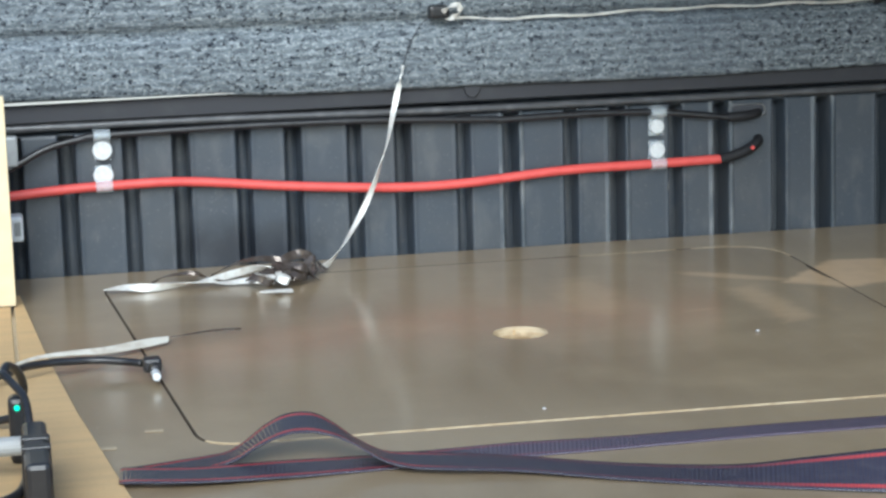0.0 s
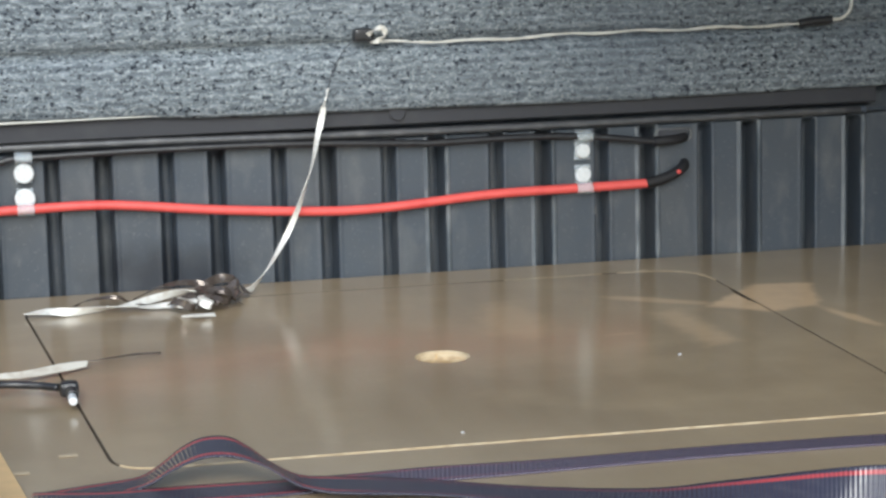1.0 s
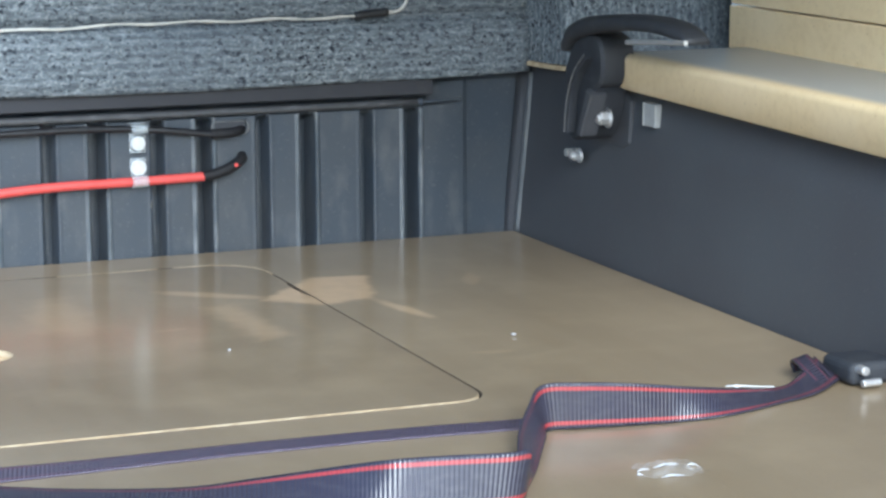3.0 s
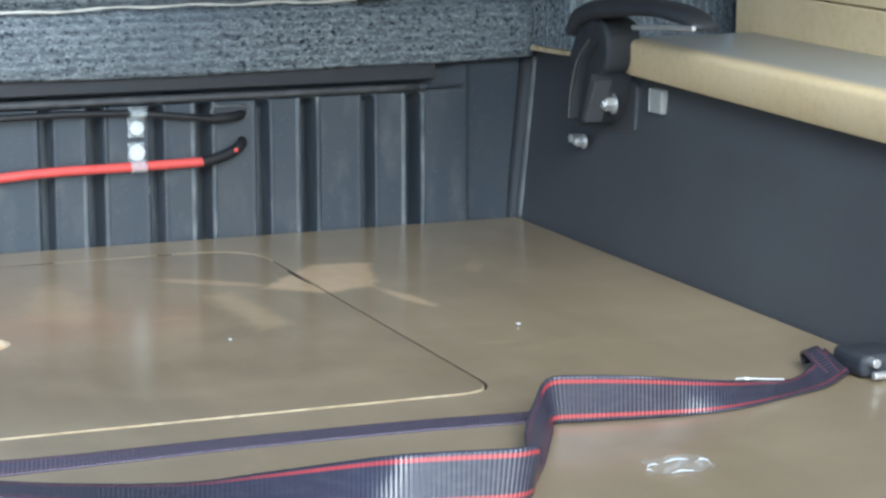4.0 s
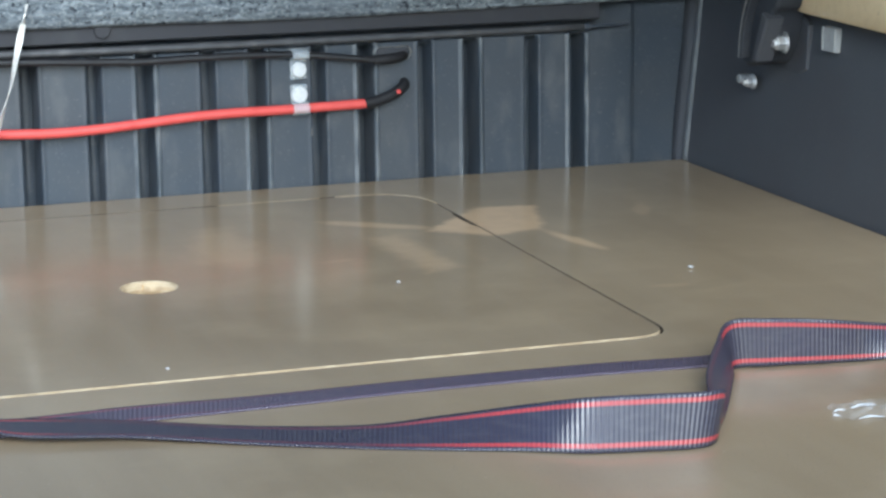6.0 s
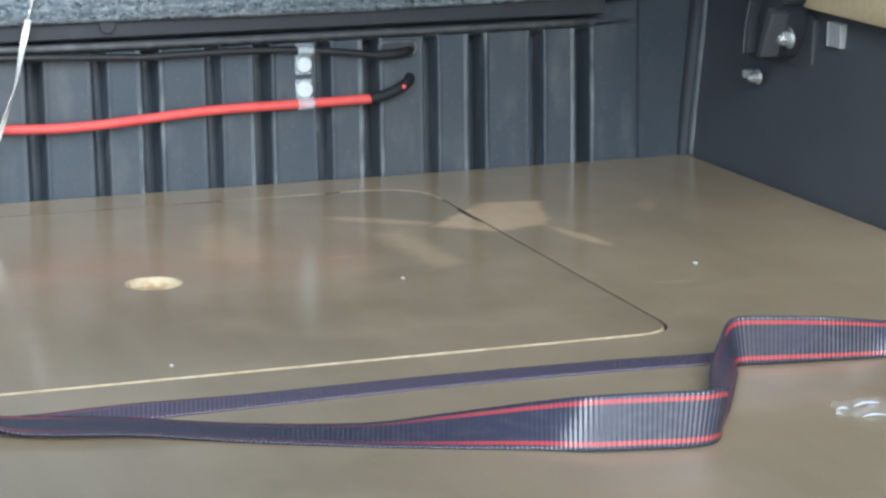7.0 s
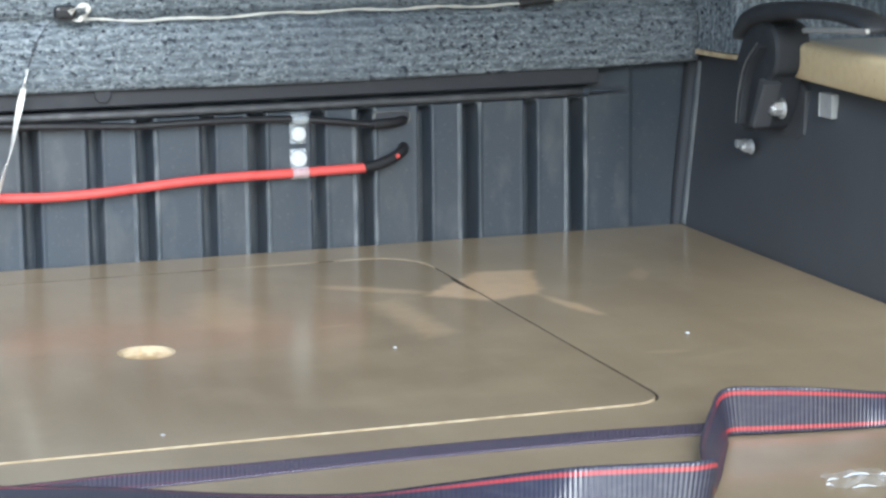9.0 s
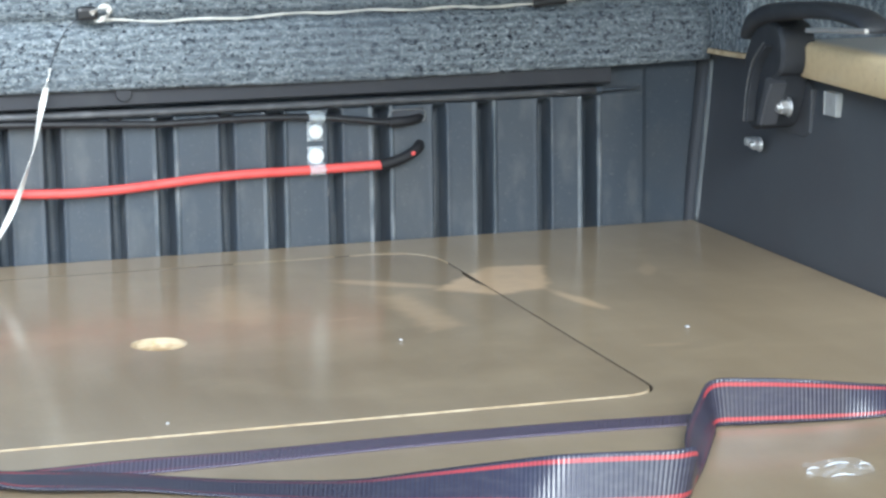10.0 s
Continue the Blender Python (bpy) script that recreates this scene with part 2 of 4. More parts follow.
def tint_ellipse(m, cx, cy, dx, dy, angle, amount, tint, upright=False, rim=0.45):
    """A tinted, uneven ellipse with a soft rim, on the deck or an upright wall."""
    n, l = m.node_tree.nodes, m.node_tree.links
    tc, mp = n.new("ShaderNodeTexCoord"), n.new("ShaderNodeMapping")
    mp.vector_type = "TEXTURE"
    mp.inputs["Location"].default_value = (cx, cy, 0)
    mp.inputs["Rotation"].default_value = (0, 0, radians(angle))
    mp.inputs["Scale"].default_value = (dx, dy, 1)
    if upright:
        s1, c1 = n.new("ShaderNodeSeparateXYZ"), n.new("ShaderNodeCombineXYZ")
        l.new(tc.outputs["Object"], s1.inputs[0])
        l.new(s1.outputs[0], c1.inputs[0])
        l.new(s1.outputs[2], c1.inputs[1])
        l.new(c1.outputs[0], mp.inputs[0])
    else:
        s2, c2 = n.new("ShaderNodeSeparateXYZ"), n.new("ShaderNodeCombineXYZ")
        l.new(n.new("ShaderNodeNewGeometry").outputs["Position"], s2.inputs[0])
        l.new(s2.outputs[0], c2.inputs[0])
        l.new(s2.outputs[1], c2.inputs[1])
        l.new(c2.outputs[0], mp.inputs[0])
    t, add = n.new("ShaderNodeTexNoise"), n.new("ShaderNodeVectorMath")
    t.inputs["Scale"].default_value, t.inputs["Detail"].default_value = 24.0, 4
    l.new(tc.outputs["Object"], t.inputs["Vector"])
    ln = n.new("ShaderNodeVectorMath")
    ln.operation = "LENGTH"
    l.new(mp.outputs[0], ln.inputs[0])
    d = calc(m, "ADD", ln.outputs["Value"], calc(m, "MULTIPLY", calc(m, "SUBTRACT", t.outputs["Fac"], 0.5), 1.1))
    r = n.new("ShaderNodeMapRange")
    r.interpolation_type = "SMOOTHSTEP"
    r.inputs["From Min"].default_value, r.inputs["From Max"].default_value = 1.25, rim
    r.inputs["To Max"].default_value = amount
    l.new(d, r.inputs["Value"])
    blend_in(m, r.outputs[0], tint)


def tint_polygon(m, corners, soft, amount, tint, ragged=0.02, scale=40.0):
    """A tinted patch on the deck: a convex outline (counter-clockwise) with ragged, soft edges."""
    n, l = m.node_tree.nodes, m.node_tree.links
    sep, t, g = n.new("ShaderNodeSeparateXYZ"), n.new("ShaderNodeTexNoise"), n.new("ShaderNodeNewGeometry")
    l.new(g.outputs["Position"], sep.inputs[0])
    l.new(g.outputs["Position"], t.inputs["Vector"])
    t.inputs["Scale"].default_value, t.inputs["Detail"].default_value = scale, 5
    least = None
    for (x0, y0), (x1, y1) in zip(corners, corners[1:] + corners[:1]):
        size = math.hypot(x1 - x0, y1 - y0)
        nx, ny = -(y1 - y0) / size, (x1 - x0) / size
        d = calc(m, "ADD", calc(m, "MULTIPLY_ADD", sep.outputs[0], nx, -nx * x0 - ny * y0), calc(m, "MULTIPLY", sep.outputs[1], ny))
        least = d if least is None else calc(m, "MINIMUM", least, d)
    r = n.new("ShaderNodeMapRange")
    r.interpolation_type = "SMOOTHSTEP"
    r.inputs["From Min"].default_value, r.inputs["From Max"].default_value, r.inputs["To Max"].default_value = 0.0, soft, 1.0
    l.new(calc(m, "ADD", least, calc(m, "MULTIPLY", calc(m, "SUBTRACT", t.outputs["Fac"], 0.5), ragged)), r.inputs["Value"])
    mix_amount = calc(m, "MULTIPLY_ADD", t.outputs["Fac"], amount * 0.9, amount * 0.55)
    blend_in(m, calc(m, "MULTIPLY", r.outputs[0], mix_amount), tint)


# tan patches and streaks on the deck, most beside the hatch seam
PALE_TAN = (0.62, 0.44, 0.26)
tint_polygon(VARNISH, [(-0.505, -0.332), (-0.432, -0.392), (-0.352, -0.368), (-0.308, -0.228), (-0.392, -0.208), (-0.440, -0.262)], 0.014, 0.95, PALE_TAN)
tint_polygon(VARNISH, [(-0.588, -0.335), (-0.578, -0.560), (-0.508, -0.535), (-0.520, -0.318)], 0.03, 0.42, PALE_TAN)
tint_polygon(VARNISH, [(-0.512, -0.345), (-0.500, -0.560), (-0.470, -0.50), (-0.455, -0.365)], 0.03, 0.14, PALE_TAN)
tint_ellipse(VARNISH, -0.535, -0.282, 0.085, 0.014, -37, 0.60, PALE_TAN)
tint_ellipse(VARNISH, -0.350, -0.440, 0.011, 0.072, 12, 0.75, PALE_TAN)
tint_ellipse(VARNISH, -0.300, -0.700, 0.060, 0.016, 15, 0.16, (0.12, 0.088, 0.055))
tint_ellipse(VARNISH, -0.345, -0.690, 0.024, 0.007, -10, 0.18, PALE_TAN)
tint_ellipse(VARNISH, -0.640, -0.450, 0.022, 0.005, 8, 0.2, PALE_TAN)
tint_ellipse(VARNISH, -0.200, -0.300, 0.012, 0.045, -20, 0.30, PALE_TAN)
# a dark, soft ellipse low on the ribbed liner, behind the tangled tape
tint_ellipse(LINER, -1.125, 0.020, 0.105, 0.046, 0, 0.85, (0.012, 0.015, 0.022), True, 0.2)
tint_ellipse(VARNISH, -0.745, -0.330, 0.045, 0.12, -6, 0.3, PALE_TAN)


# ---- mesh helpers ----
def finish(name, bm, mats, parent=None, smooth=False):
    me = bpy.data.meshes.new(name)
    if parent is not None:
        origin = parent.matrix_basis.translation.copy()
        up = parent.parent
        while up is not None:
            origin = origin + up.matrix_basis.translation
            up = up.parent
        bmesh.ops.translate(bm, verts=bm.verts, vec=-origin)
    bmesh.ops.recalc_face_normals(bm, faces=bm.faces)
    for f in bm.faces:
        f.smooth = smooth
    bm.to_mesh(me)
    bm.free()
    for m in mats if isinstance(mats, (list, tuple)) else [mats]:
        me.materials.append(m)
    ob = new(name, me)
    ob.parent = parent
    return ob


def part(name, bm, mats, parent, label="", smooth=False):
    return tagged(finish(name, bm, mats, parent, smooth), label)


def thing(name, at, label, category, group="", kind=""):
    e = new(name)
    e.empty_display_size = 0.02
    e.location = at
    return tagged(e, label, category, group, kind)


def block(x0, x1, y0, y1, z0, z1, bevel=0.0, segments=2, bm=None):
    bm2 = bmesh.new()
    bmesh.ops.create_cube(bm2, size=1)
    for v in bm2.verts:
        v.co = Vector((x0 + (v.co.x + 0.5) * (x1 - x0), y0 + (v.co.y + 0.5) * (y1 - y0), z0 + (v.co.z + 0.5) * (z1 - z0)))
    if bevel:
        bmesh.ops.bevel(bm2, geom=bm2.edges[:], offset=bevel, segments=segments, profile=0.5, affect="EDGES")
    if bm is None:
        return bm2
    join(bm, bm2)
    return bm


def join(bm, other):
    me = bpy.data.meshes.new("joined")
    other.to_mesh(me)
    other.free()
    bm.from_mesh(me)
    bpy.data.meshes.remove(me)
    return bm


def smooth_path(points, steps=8):
    """Points on a curve through the given ones (tuples of any length)."""
    p = [np.array(q, float) for q in points]
    p = [2 * p[0] - p[1], *p, 2 * p[-1] - p[-2]]
    out = []
    for i in range(1, len(p) - 2):
        for k in range(steps):
            t = k / steps
            out.append(0.5 * (2 * p[i] + (p[i + 1] - p[i - 1]) * t + (2 * p[i - 1] - 5 * p[i] + 4 * p[i + 1] - p[i + 2]) * t * t
                              + (3 * p[i] - p[i - 1] - 3 * p[i + 1] + p[i + 2]) * t ** 3))
    out.append(p[-2])
    return out


def tube(points, radius, sides=10, steps=8, bm=None, wobble=0.0):
    bm = bm or bmesh.new()
    path = [Vector(q) for q in smooth_path(points, steps)]
    rings, ref = [], Vector((0.13, -0.31, 0.94))
    for i, c in enumerate(path):
        d = (path[min(i + 1, len(path) - 1)] - path[max(i - 1, 0)]).normalized()
        a = (ref - d * ref.dot(d)).normalized()
        b = d.cross(a)
        ref = a
        r = radius * (1 + wobble * noise.noise(c * 60))
        rings.append([bm.verts.new(c + (a * math.cos(k * 2 * math.pi / sides) + b * math.sin(k * 2 * math.pi / sides)) * r) for k in range(sides)])
    for r0, r1 in zip(rings, rings[1:]):
        for k in range(sides):
            bm.faces.new((r0[k], r0[(k + 1) % sides], r1[(k + 1) % sides], r1[k]))
    bm.faces.new(rings[0][::-1])
    bm.faces.new(rings[-1])
    return bm


def ribbon(pairs, thick=0.0014, across=8, steps=8, sag=0.0):
    """A strip between two edges, given pair by pair, with thickness and texture coordinates."""
    bm = bmesh.new()
    uv = bm.loops.layers.uv.new("UVMap")
    rows = [(Vector(q[:3]), Vector(q[3:])) for q in smooth_path([(*a, *b) for a, b in pairs], steps)]
    mids = [(a + b) / 2 for a, b in rows]
    along, us = 0.0, []
    for i, c in enumerate(mids):
        along += (c - mids[i - 1]).length if i else 0
        us.append(along)
    grid = []
    for i, (a, b) in enumerate(rows):
        d = (mids[min(i + 1, len(mids) - 1)] - mids[max(i - 1, 0)]).normalized()
        nn = d.cross((b - a).normalized()).normalized() * (thick / 2)
        line = [a.lerp(b, k / across) + nn * sag * math.sin(math.pi * k / across) for k in range(across + 1)]
        grid.append(([bm.verts.new(q + nn) for q in line], [bm.verts.new(q - nn) for q in line]))

    def quad(vs, cs):
        f = bm.faces.new(vs)
        for lp, c in zip(f.loops, cs):
            lp[uv].uv = c

    for i in range(len(grid) - 1):
        (t0, b0), (t1, b1) = grid[i], grid[i + 1]
        for k in range(across):
            v0, v1 = k / across, (k + 1) / across
            cs = [(us[i], v0), (us[i], v1), (us[i + 1], v1), (us[i + 1], v0)]
            quad((t0[k], t0[k + 1], t1[k + 1], t1[k]), cs)
            quad((b0[k], b1[k], b1[k + 1], b0[k + 1]), [cs[0], cs[3], cs[2], cs[1]])
        for k, v in ((0, 0.0), (across, 1.0)):
            quad((t0[k], t1[k], b1[k], b0[k]), [(us[i], v), (us[i + 1], v), (us[i + 1], v), (us[i], v)])
    for i in (0, -1):
        t0, b0 = grid[i]
        for k in range(across):
            quad((t0[k], b0[k], b0[k + 1], t0[k + 1]), [(us[i], 0.5)] * 4)
    return bm


def rounded(corners, radius, steps=6):
    """A closed outline through the corners (counter-clockwise), each rounded by one radius or its own."""
    out, radii = [], radius if isinstance(radius, tuple) else (radius,) * len(corners)
    for i, c in enumerate(corners):
        radius = radii[i]
        p, c, q = Vector(corners[i - 1]), Vector(c), Vector(corners[(i + 1) % len(corners)])
        a, b = (p - c).normalized(), (q - c).normalized()
        for k in range(steps + 1):
            t = k / steps
            out.append((1 - t) ** 2 * (c + a * radius) + 2 * t * (1 - t) * c + t * t * (c + b * radius))
    return out


def inset(loop, d):
    """The outline moved to its left side by d (inwards, where it runs counter-clockwise)."""
    out = []
    for i, c in enumerate(loop):
        t = (loop[(i + 1) % len(loop)] - loop[i - 1]).normalized()
        out.append(c + Vector((-t.y, t.x)) * d)
    return out


def slab(outer, holes, z0, z1, bevel):
    """A board of any outline with openings: face 0, sawn and eased edges 1. Openings run clockwise."""
    from mathutils.geometry import tessellate_polygon
    bm = bmesh.new()
    loops = [outer, *holes]
    tops = [inset(lp, bevel) for lp in loops]
    for z, rows, turn in ((z1, tops, False), (z0, loops, True)):
        vs = [bm.verts.new((p.x, p.y, z)) for lp in rows for p in lp]
        for tri in tessellate_polygon([[Vector((p.x, p.y, 0)) for p in lp] for lp in rows]):
            try:
                bm.faces.new([vs[i] for i in (tri[::-1] if turn else tri)])
            except ValueError:
                pass
    for lp, tp in zip(loops, tops):
        a = [bm.verts.new((p.x, p.y, z0)) for p in lp]
        b = [bm.verts.new((p.x, p.y, z1 - bevel)) for p in lp]
        c = [bm.verts.new((p.x, p.y, z1)) for p in tp]
        for i in range(len(lp)):
            j = (i + 1) % len(lp)
            for lo, hi in ((a, b), (b, c)):
                bm.faces.new((lo[i], lo[j], hi[j], hi[i])).material_index = 1
    bmesh.ops.remove_doubles(bm, verts=bm.verts, dist=0.00001)
    return bm


def sweep_x(profile, x0, x1, bm=None):
    """A closed (y, z) outline drawn out along x."""
    bm = bm or bmesh.new()
    a = [bm.verts.new((x0, y, z)) for y, z in profile]
    b = [bm.verts.new((x1, y, z)) for y, z in profile]
    for i in range(len(profile)):
        j = (i + 1) % len(profile)
        bm.faces.new((a[i], a[j], b[j], b[i]))
    bm.faces.new(a[::-1])
    bm.faces.new(b)
    return bm


def disc(centre, axis, radius, depth, sides=20, bevel=0.0):
    """A round head on an axis ('x' or 'y' or 'z')."""
    bm = bmesh.new()
    bmesh.ops.create_cone(bm, cap_ends=True, segments=sides, radius1=radius, radius2=radius, depth=depth)
    if bevel:
        bmesh.ops.bevel(bm, geom=[e for e in bm.edges if len(e.link_faces) == 2 and e.calc_face_angle(0) > 0.9], offset=bevel, segments=2, profile=0.5, affect="EDGES")
    turn = {"x": pose(0, 0, 0, 0, 90, 0), "y": pose(0, 0, 0, 90, 0, 0), "z": Matrix()}[axis]
    bmesh.ops.transform(bm, matrix=Matrix.Translation(centre) @ turn, verts=bm.verts)
    return bm


# ---- the deck and its hatch ----
DECK_L, DECK_FRONT = -1.70, -1.52
HATCH = [(-1.266, -0.868), (-0.4285, -0.8835), (-0.4265, -0.090), (-1.318, -0.085)]
opening = [Vector(p) for p in rounded(HATCH, (0.045, 0.045, 0.085, 0.045))]
opening[21:21] = [Vector((x, -0.090 + 0.0056 * (-0.4265 - x))) for x in (-0.535, -0.555, -0.690, -0.72)]
deck_outline = [Vector(p) for p in rounded([(DECK_L, DECK_FRONT), (-0.004, DECK_FRONT), (-0.004, -0.003), (DECK_L, -0.003)], 0.004, 2)]
deck_bm = slab(deck_outline, [opening[::-1]], -0.018, 0.0, 0.0006)
for v in deck_bm.verts:
    # the far edge of the opening is worn to a pale chamfer
    if v.co.z > -0.0001 and -0.7 < v.co.x < -0.42 and -0.16 < v.co.y < -0.05:
        v.co.y += 0.0022
for f in deck_bm.faces:
    c = f.calc_center_median()
    if f.material_index == 1 and -1.4 < c.x < -0.3 and c.y > -1.0:
        f.material_index = 1 if c.y > -0.165 and (-0.70 < c.x < -0.552 or -0.532 < c.x < -0.42) else 2
deck = tagged(finish("floor", deck_bm, [VARNISH, EDGE, DARK_JOINT]), "varnished brown plywood deck with a hatch opening", "deck", kind="structure")
panel = inset(opening, 0.0018)
for q in panel:
    # the gap opens a little towards the near corner
    if q.x > -0.475 and q.y < -0.5:
        q.x -= 0.0014
px = panel[14].x
panel[14:14] = [Vector((px, -0.335)), Vector((px - 0.0035, -0.312)), Vector((px - 0.0045, -0.280)), Vector((px - 0.0035, -0.252)), Vector((px, -0.238))]
cx, cy, cr = -0.868, -0.499, 0.031
finger = [Vector((cx + cr * math.cos(-k * math.pi / 16), cy + cr * math.sin(-k * math.pi / 16))) for k in range(32)]
hatch = thing("hatch", (-0.86, -0.49, -0.018), "varnished brown plywood hatch lid with a round finger hole", "hatch")
hatch_bm = slab(panel, [finger], -0.018, 0.0004, 0.0006)
for f in hatch_bm.faces:
    c = f.calc_center_median()
    if f.material_index == 1 and abs(c.x - cx) > 0.04 and c.y > -0.848:
        f.material_index = 2
for v in hatch_bm.verts:
    v.co.z += 0.0005 * (-v.co.y - 0.49) / 0.39 + 0.0004 * noise.noise(Vector((v.co.x * 3, 0, 0)))
part("lid", hatch_bm, [VARNISH, EDGE, DARK_JOINT], hatch)
ring = bmesh.new()
ring_rows = [[ring.verts.new((cx + r * math.cos(k * math.pi / 16), cy + r * math.sin(k * math.pi / 16), z)) for k in range(32)] for r, z in ((cr - 0.0004, -0.017), (cr - 0.0004, -0.0012), (cr - 0.0009, -0.0012), (cr - 0.0009, -0.017))]
for i in range(4):
    for k in range(32):
        ring.faces.new((ring_rows[i][k], ring_rows[i][(k + 1) % 32], ring_rows[(i + 1) % 4][(k + 1) % 32], ring_rows[(i + 1) % 4][k]))
part("finger_hole_rim", ring, EDGE, hatch, "sawn plywood inside the finger hole", smooth=True)
part("crack", block(cx - 0.0012, cx + 0.0004, cy + cr - 0.0022, cy + cr - 0.0008, -0.009, -0.0035), RAW, hatch, "dark crack in the sawn edge")
tagged(finish("hatch_ledge", slab([Vector(p) for p in rounded([(-1.40, -0.96), (-0.35, -0.96), (-0.35, -0.02), (-1.42, -0.02)], 0.01, 2)], [], -0.032, -0.0205, 0.001), [RAW, EDGE]),
       "bare plywood ledge under the hatch", "board", kind="structure")
strip = thing("edge_board", (-1.40, -0.6, 0.0), "bare plywood strip along the edge of the deck", "board")
part("board", slab([Vector(p) for p in ((-1.4285, DECK_FRONT), (-1.283, DECK_FRONT), (-1.345, -1.0), (-1.376, -0.711), (-1.397, -0.47), (-1.420, -0.125), (-1.4285, -0.125))], [], 0.0005, 0.004, 0.0006), [RAW, EDGE], strip)
side = thing("side_board", (-1.56, -0.85, 0.0), "bare plywood board beside the deck", "board")
part("board", block(-1.69, -1.4325, DECK_FRONT, -0.2, 0.0005, 0.006, 0.001), RAW, side)

# ---- ribbed bedliner ----
LEFT = -1.69


def liner_wall():
    """The ribbed wall: faces and recessed grooves, drafted a little, with eased edges and closed groove tops."""
    bm = bmesh.new()
    half, top = 0.0088, 0.184
    lipped = [-1.3485 + 0.1478 * k for k in range(-2, 8)] + [-0.1595]
    plain = [-1.2670 + 0.1481 * k for k in range(-2, 7)] + [-0.2265]
    xs = [(LEFT, 0.0)]
    for c, lip in sorted([(c, 0.0024 if c > -0.8 else 0.0006) for c in lipped] + [(c, 0.0004) for c in plain]):
        if c - half < LEFT + 0.01:
            continue
        lipped_one = any(abs(c - q) < 0.001 for q in lipped)
        w = half + (0.0012 if lipped_one else -0.0004)
        depth = 0.044 if lipped_one else 0.034
        side = [(0.0092, 0.0), (0.0076, 0.0), (0.0058, -lip * 0.75), (0.0040, -lip), (0.0022, -lip * 0.7), (0.0008, 0.0025), (-0.0008, depth * 0.85), (-0.0024, depth)]
        xs += [(c - w - d, y) for d, y in side] + [(c + w + d, y) for d, y in side[::-1]]
    xs += [(-0.082, 0.0), (-0.079, 0.0008), (-0.074, 0.006), (-0.071, 0.007), (-0.012, 0.007), (0.03, 0.007)]
    levels = [(-0.03, 1.0), (0.164, 1.0), (0.170, 1.0), (0.176, 0.85), (0.180, 0.4), (top, 0.0)]
    rows = []
    for z, k in levels:
        rows.append([bm.verts.new((x, (y * k if y > 0 and x < -0.09 else y) + 0.004 * max(z, 0) / 0.18, z)) for x, y in xs])
    for y1, z1 in ((0.007, 0.1865), (0.024, 0.1885), (0.026, 0.30)):
        rows.append([bm.verts.new((x, y1 if x < -0.135 else y + 0.0045, z1)) for x, y in xs])
    rows.append([bm.verts.new((x, 0.06, 0.30)) for x, y in xs])
    rows.append([bm.verts.new((x, 0.06, -0.03)) for x, y in xs])
    for r0, r1 in zip(rows, rows[1:]):
        for i in range(len(xs) - 1):
            f = bm.faces.new((r0[i], r0[i + 1], r1[i + 1], r1[i]))
            if min(xs[i][1], xs[i + 1][1]) < -0.0015 and r0[i].co.z < 0.183:
                f.material_index = 1
    return bm


tagged(finish("wall_back", liner_wall(), [LINER, LINER_LIP], smooth=True), "black ribbed moulded bedliner wall", "wall", kind="structure")


def end_wall():
    """The plain wall at the end, leaning out a little, with a rounded inner corner."""
    bm = bmesh.new()
    lean = 0.09
    plan = [(-0.016, 0.0085), (-0.007, 0.003), (-0.002, -0.006), (0.0, -0.018)] + [(0.0, -0.018 - 0.05 * k) for k in range(1, 32)]
    back = [(x + 0.05, y) for x, y in plan[::-1]]
    rows = []
    for z in (-0.03, 0.0, 0.08, 0.16, 0.236):
        rows.append([bm.verts.new((x + lean * max(z, 0) + 0.0012 * noise.noise(Vector((y * 5, z * 9, 2))), y, z)) for x, y in plan + back])
    n = len(plan) * 2
    for r0, r1 in zip(rows, rows[1:]):
        for i in range(n):
            bm.faces.new((r0[i], r0[(i + 1) % n], r1[(i + 1) % n], r1[i]))
    bm.faces.new(rows[-1])
    return bm


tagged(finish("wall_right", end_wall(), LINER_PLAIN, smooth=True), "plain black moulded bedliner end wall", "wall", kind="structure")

tagged(finish("corner_strip", tube([(0.0, -0.009, 0.0), (0.008, -0.009, 0.08), (0.0155, -0.009, 0.16), (0.022, -0.009, 0.228)], 0.0058, 10, wobble=0.25), material("pale_corner_strip", (0.10, 0.11, 0.12), 0.5,
       spots=[((60, 60, 25), 4, 0.42, 0.7, (0.16, 0.17, 0.175), 0.7)]), smooth=True), "pale grey strip up the liner corner", "trim", kind="structure")
rail = thing("bed_rail", (-0.9, 0.0, 0.205), "black painted steel rail flange above the ribbed liner", "rail", kind="structure")
part("flange", sweep_x([(-0.010, 0.2045), (-0.007, 0.2025), (0.022, 0.2025), (0.022, 0.262), (-0.010, 0.262)], LEFT, -0.133), STEEL_BLACK, rail)
part("bolt", disc((-0.813, -0.012, 0.2195), "y", 0.0105, 0.005, 24, 0.001), STEEL_BLACK, rail, "black round bolt head")
tube_rail = thing("conduit", (-0.9, -0.006, 0.193), "thin glossy black conduit along the bed wall", "conduit")
part("pipe", tube([(-1.69, -0.004, 0.196), (-1.2, -0.004, 0.1965), (-0.84, -0.005, 0.1925), (-0.5, -0.005, 0.192), (-0.145, -0.004, 0.1925)], 0.0052, 12), CONDUIT, tube_rail, smooth=True)
part("ferrule", disc((-0.150, -0.004, 0.1925), "x", 0.0058, 0.008, 14, 0.001), LINER, tube_rail, "dull grey end ferrule")
part("tail", tube([(-0.145, -0.004, 0.1925), (-0.11, -0.002, 0.193), (-0.085, 0.004, 0.193)], 0.0024, 8), LINER, tube_rail, smooth=True)

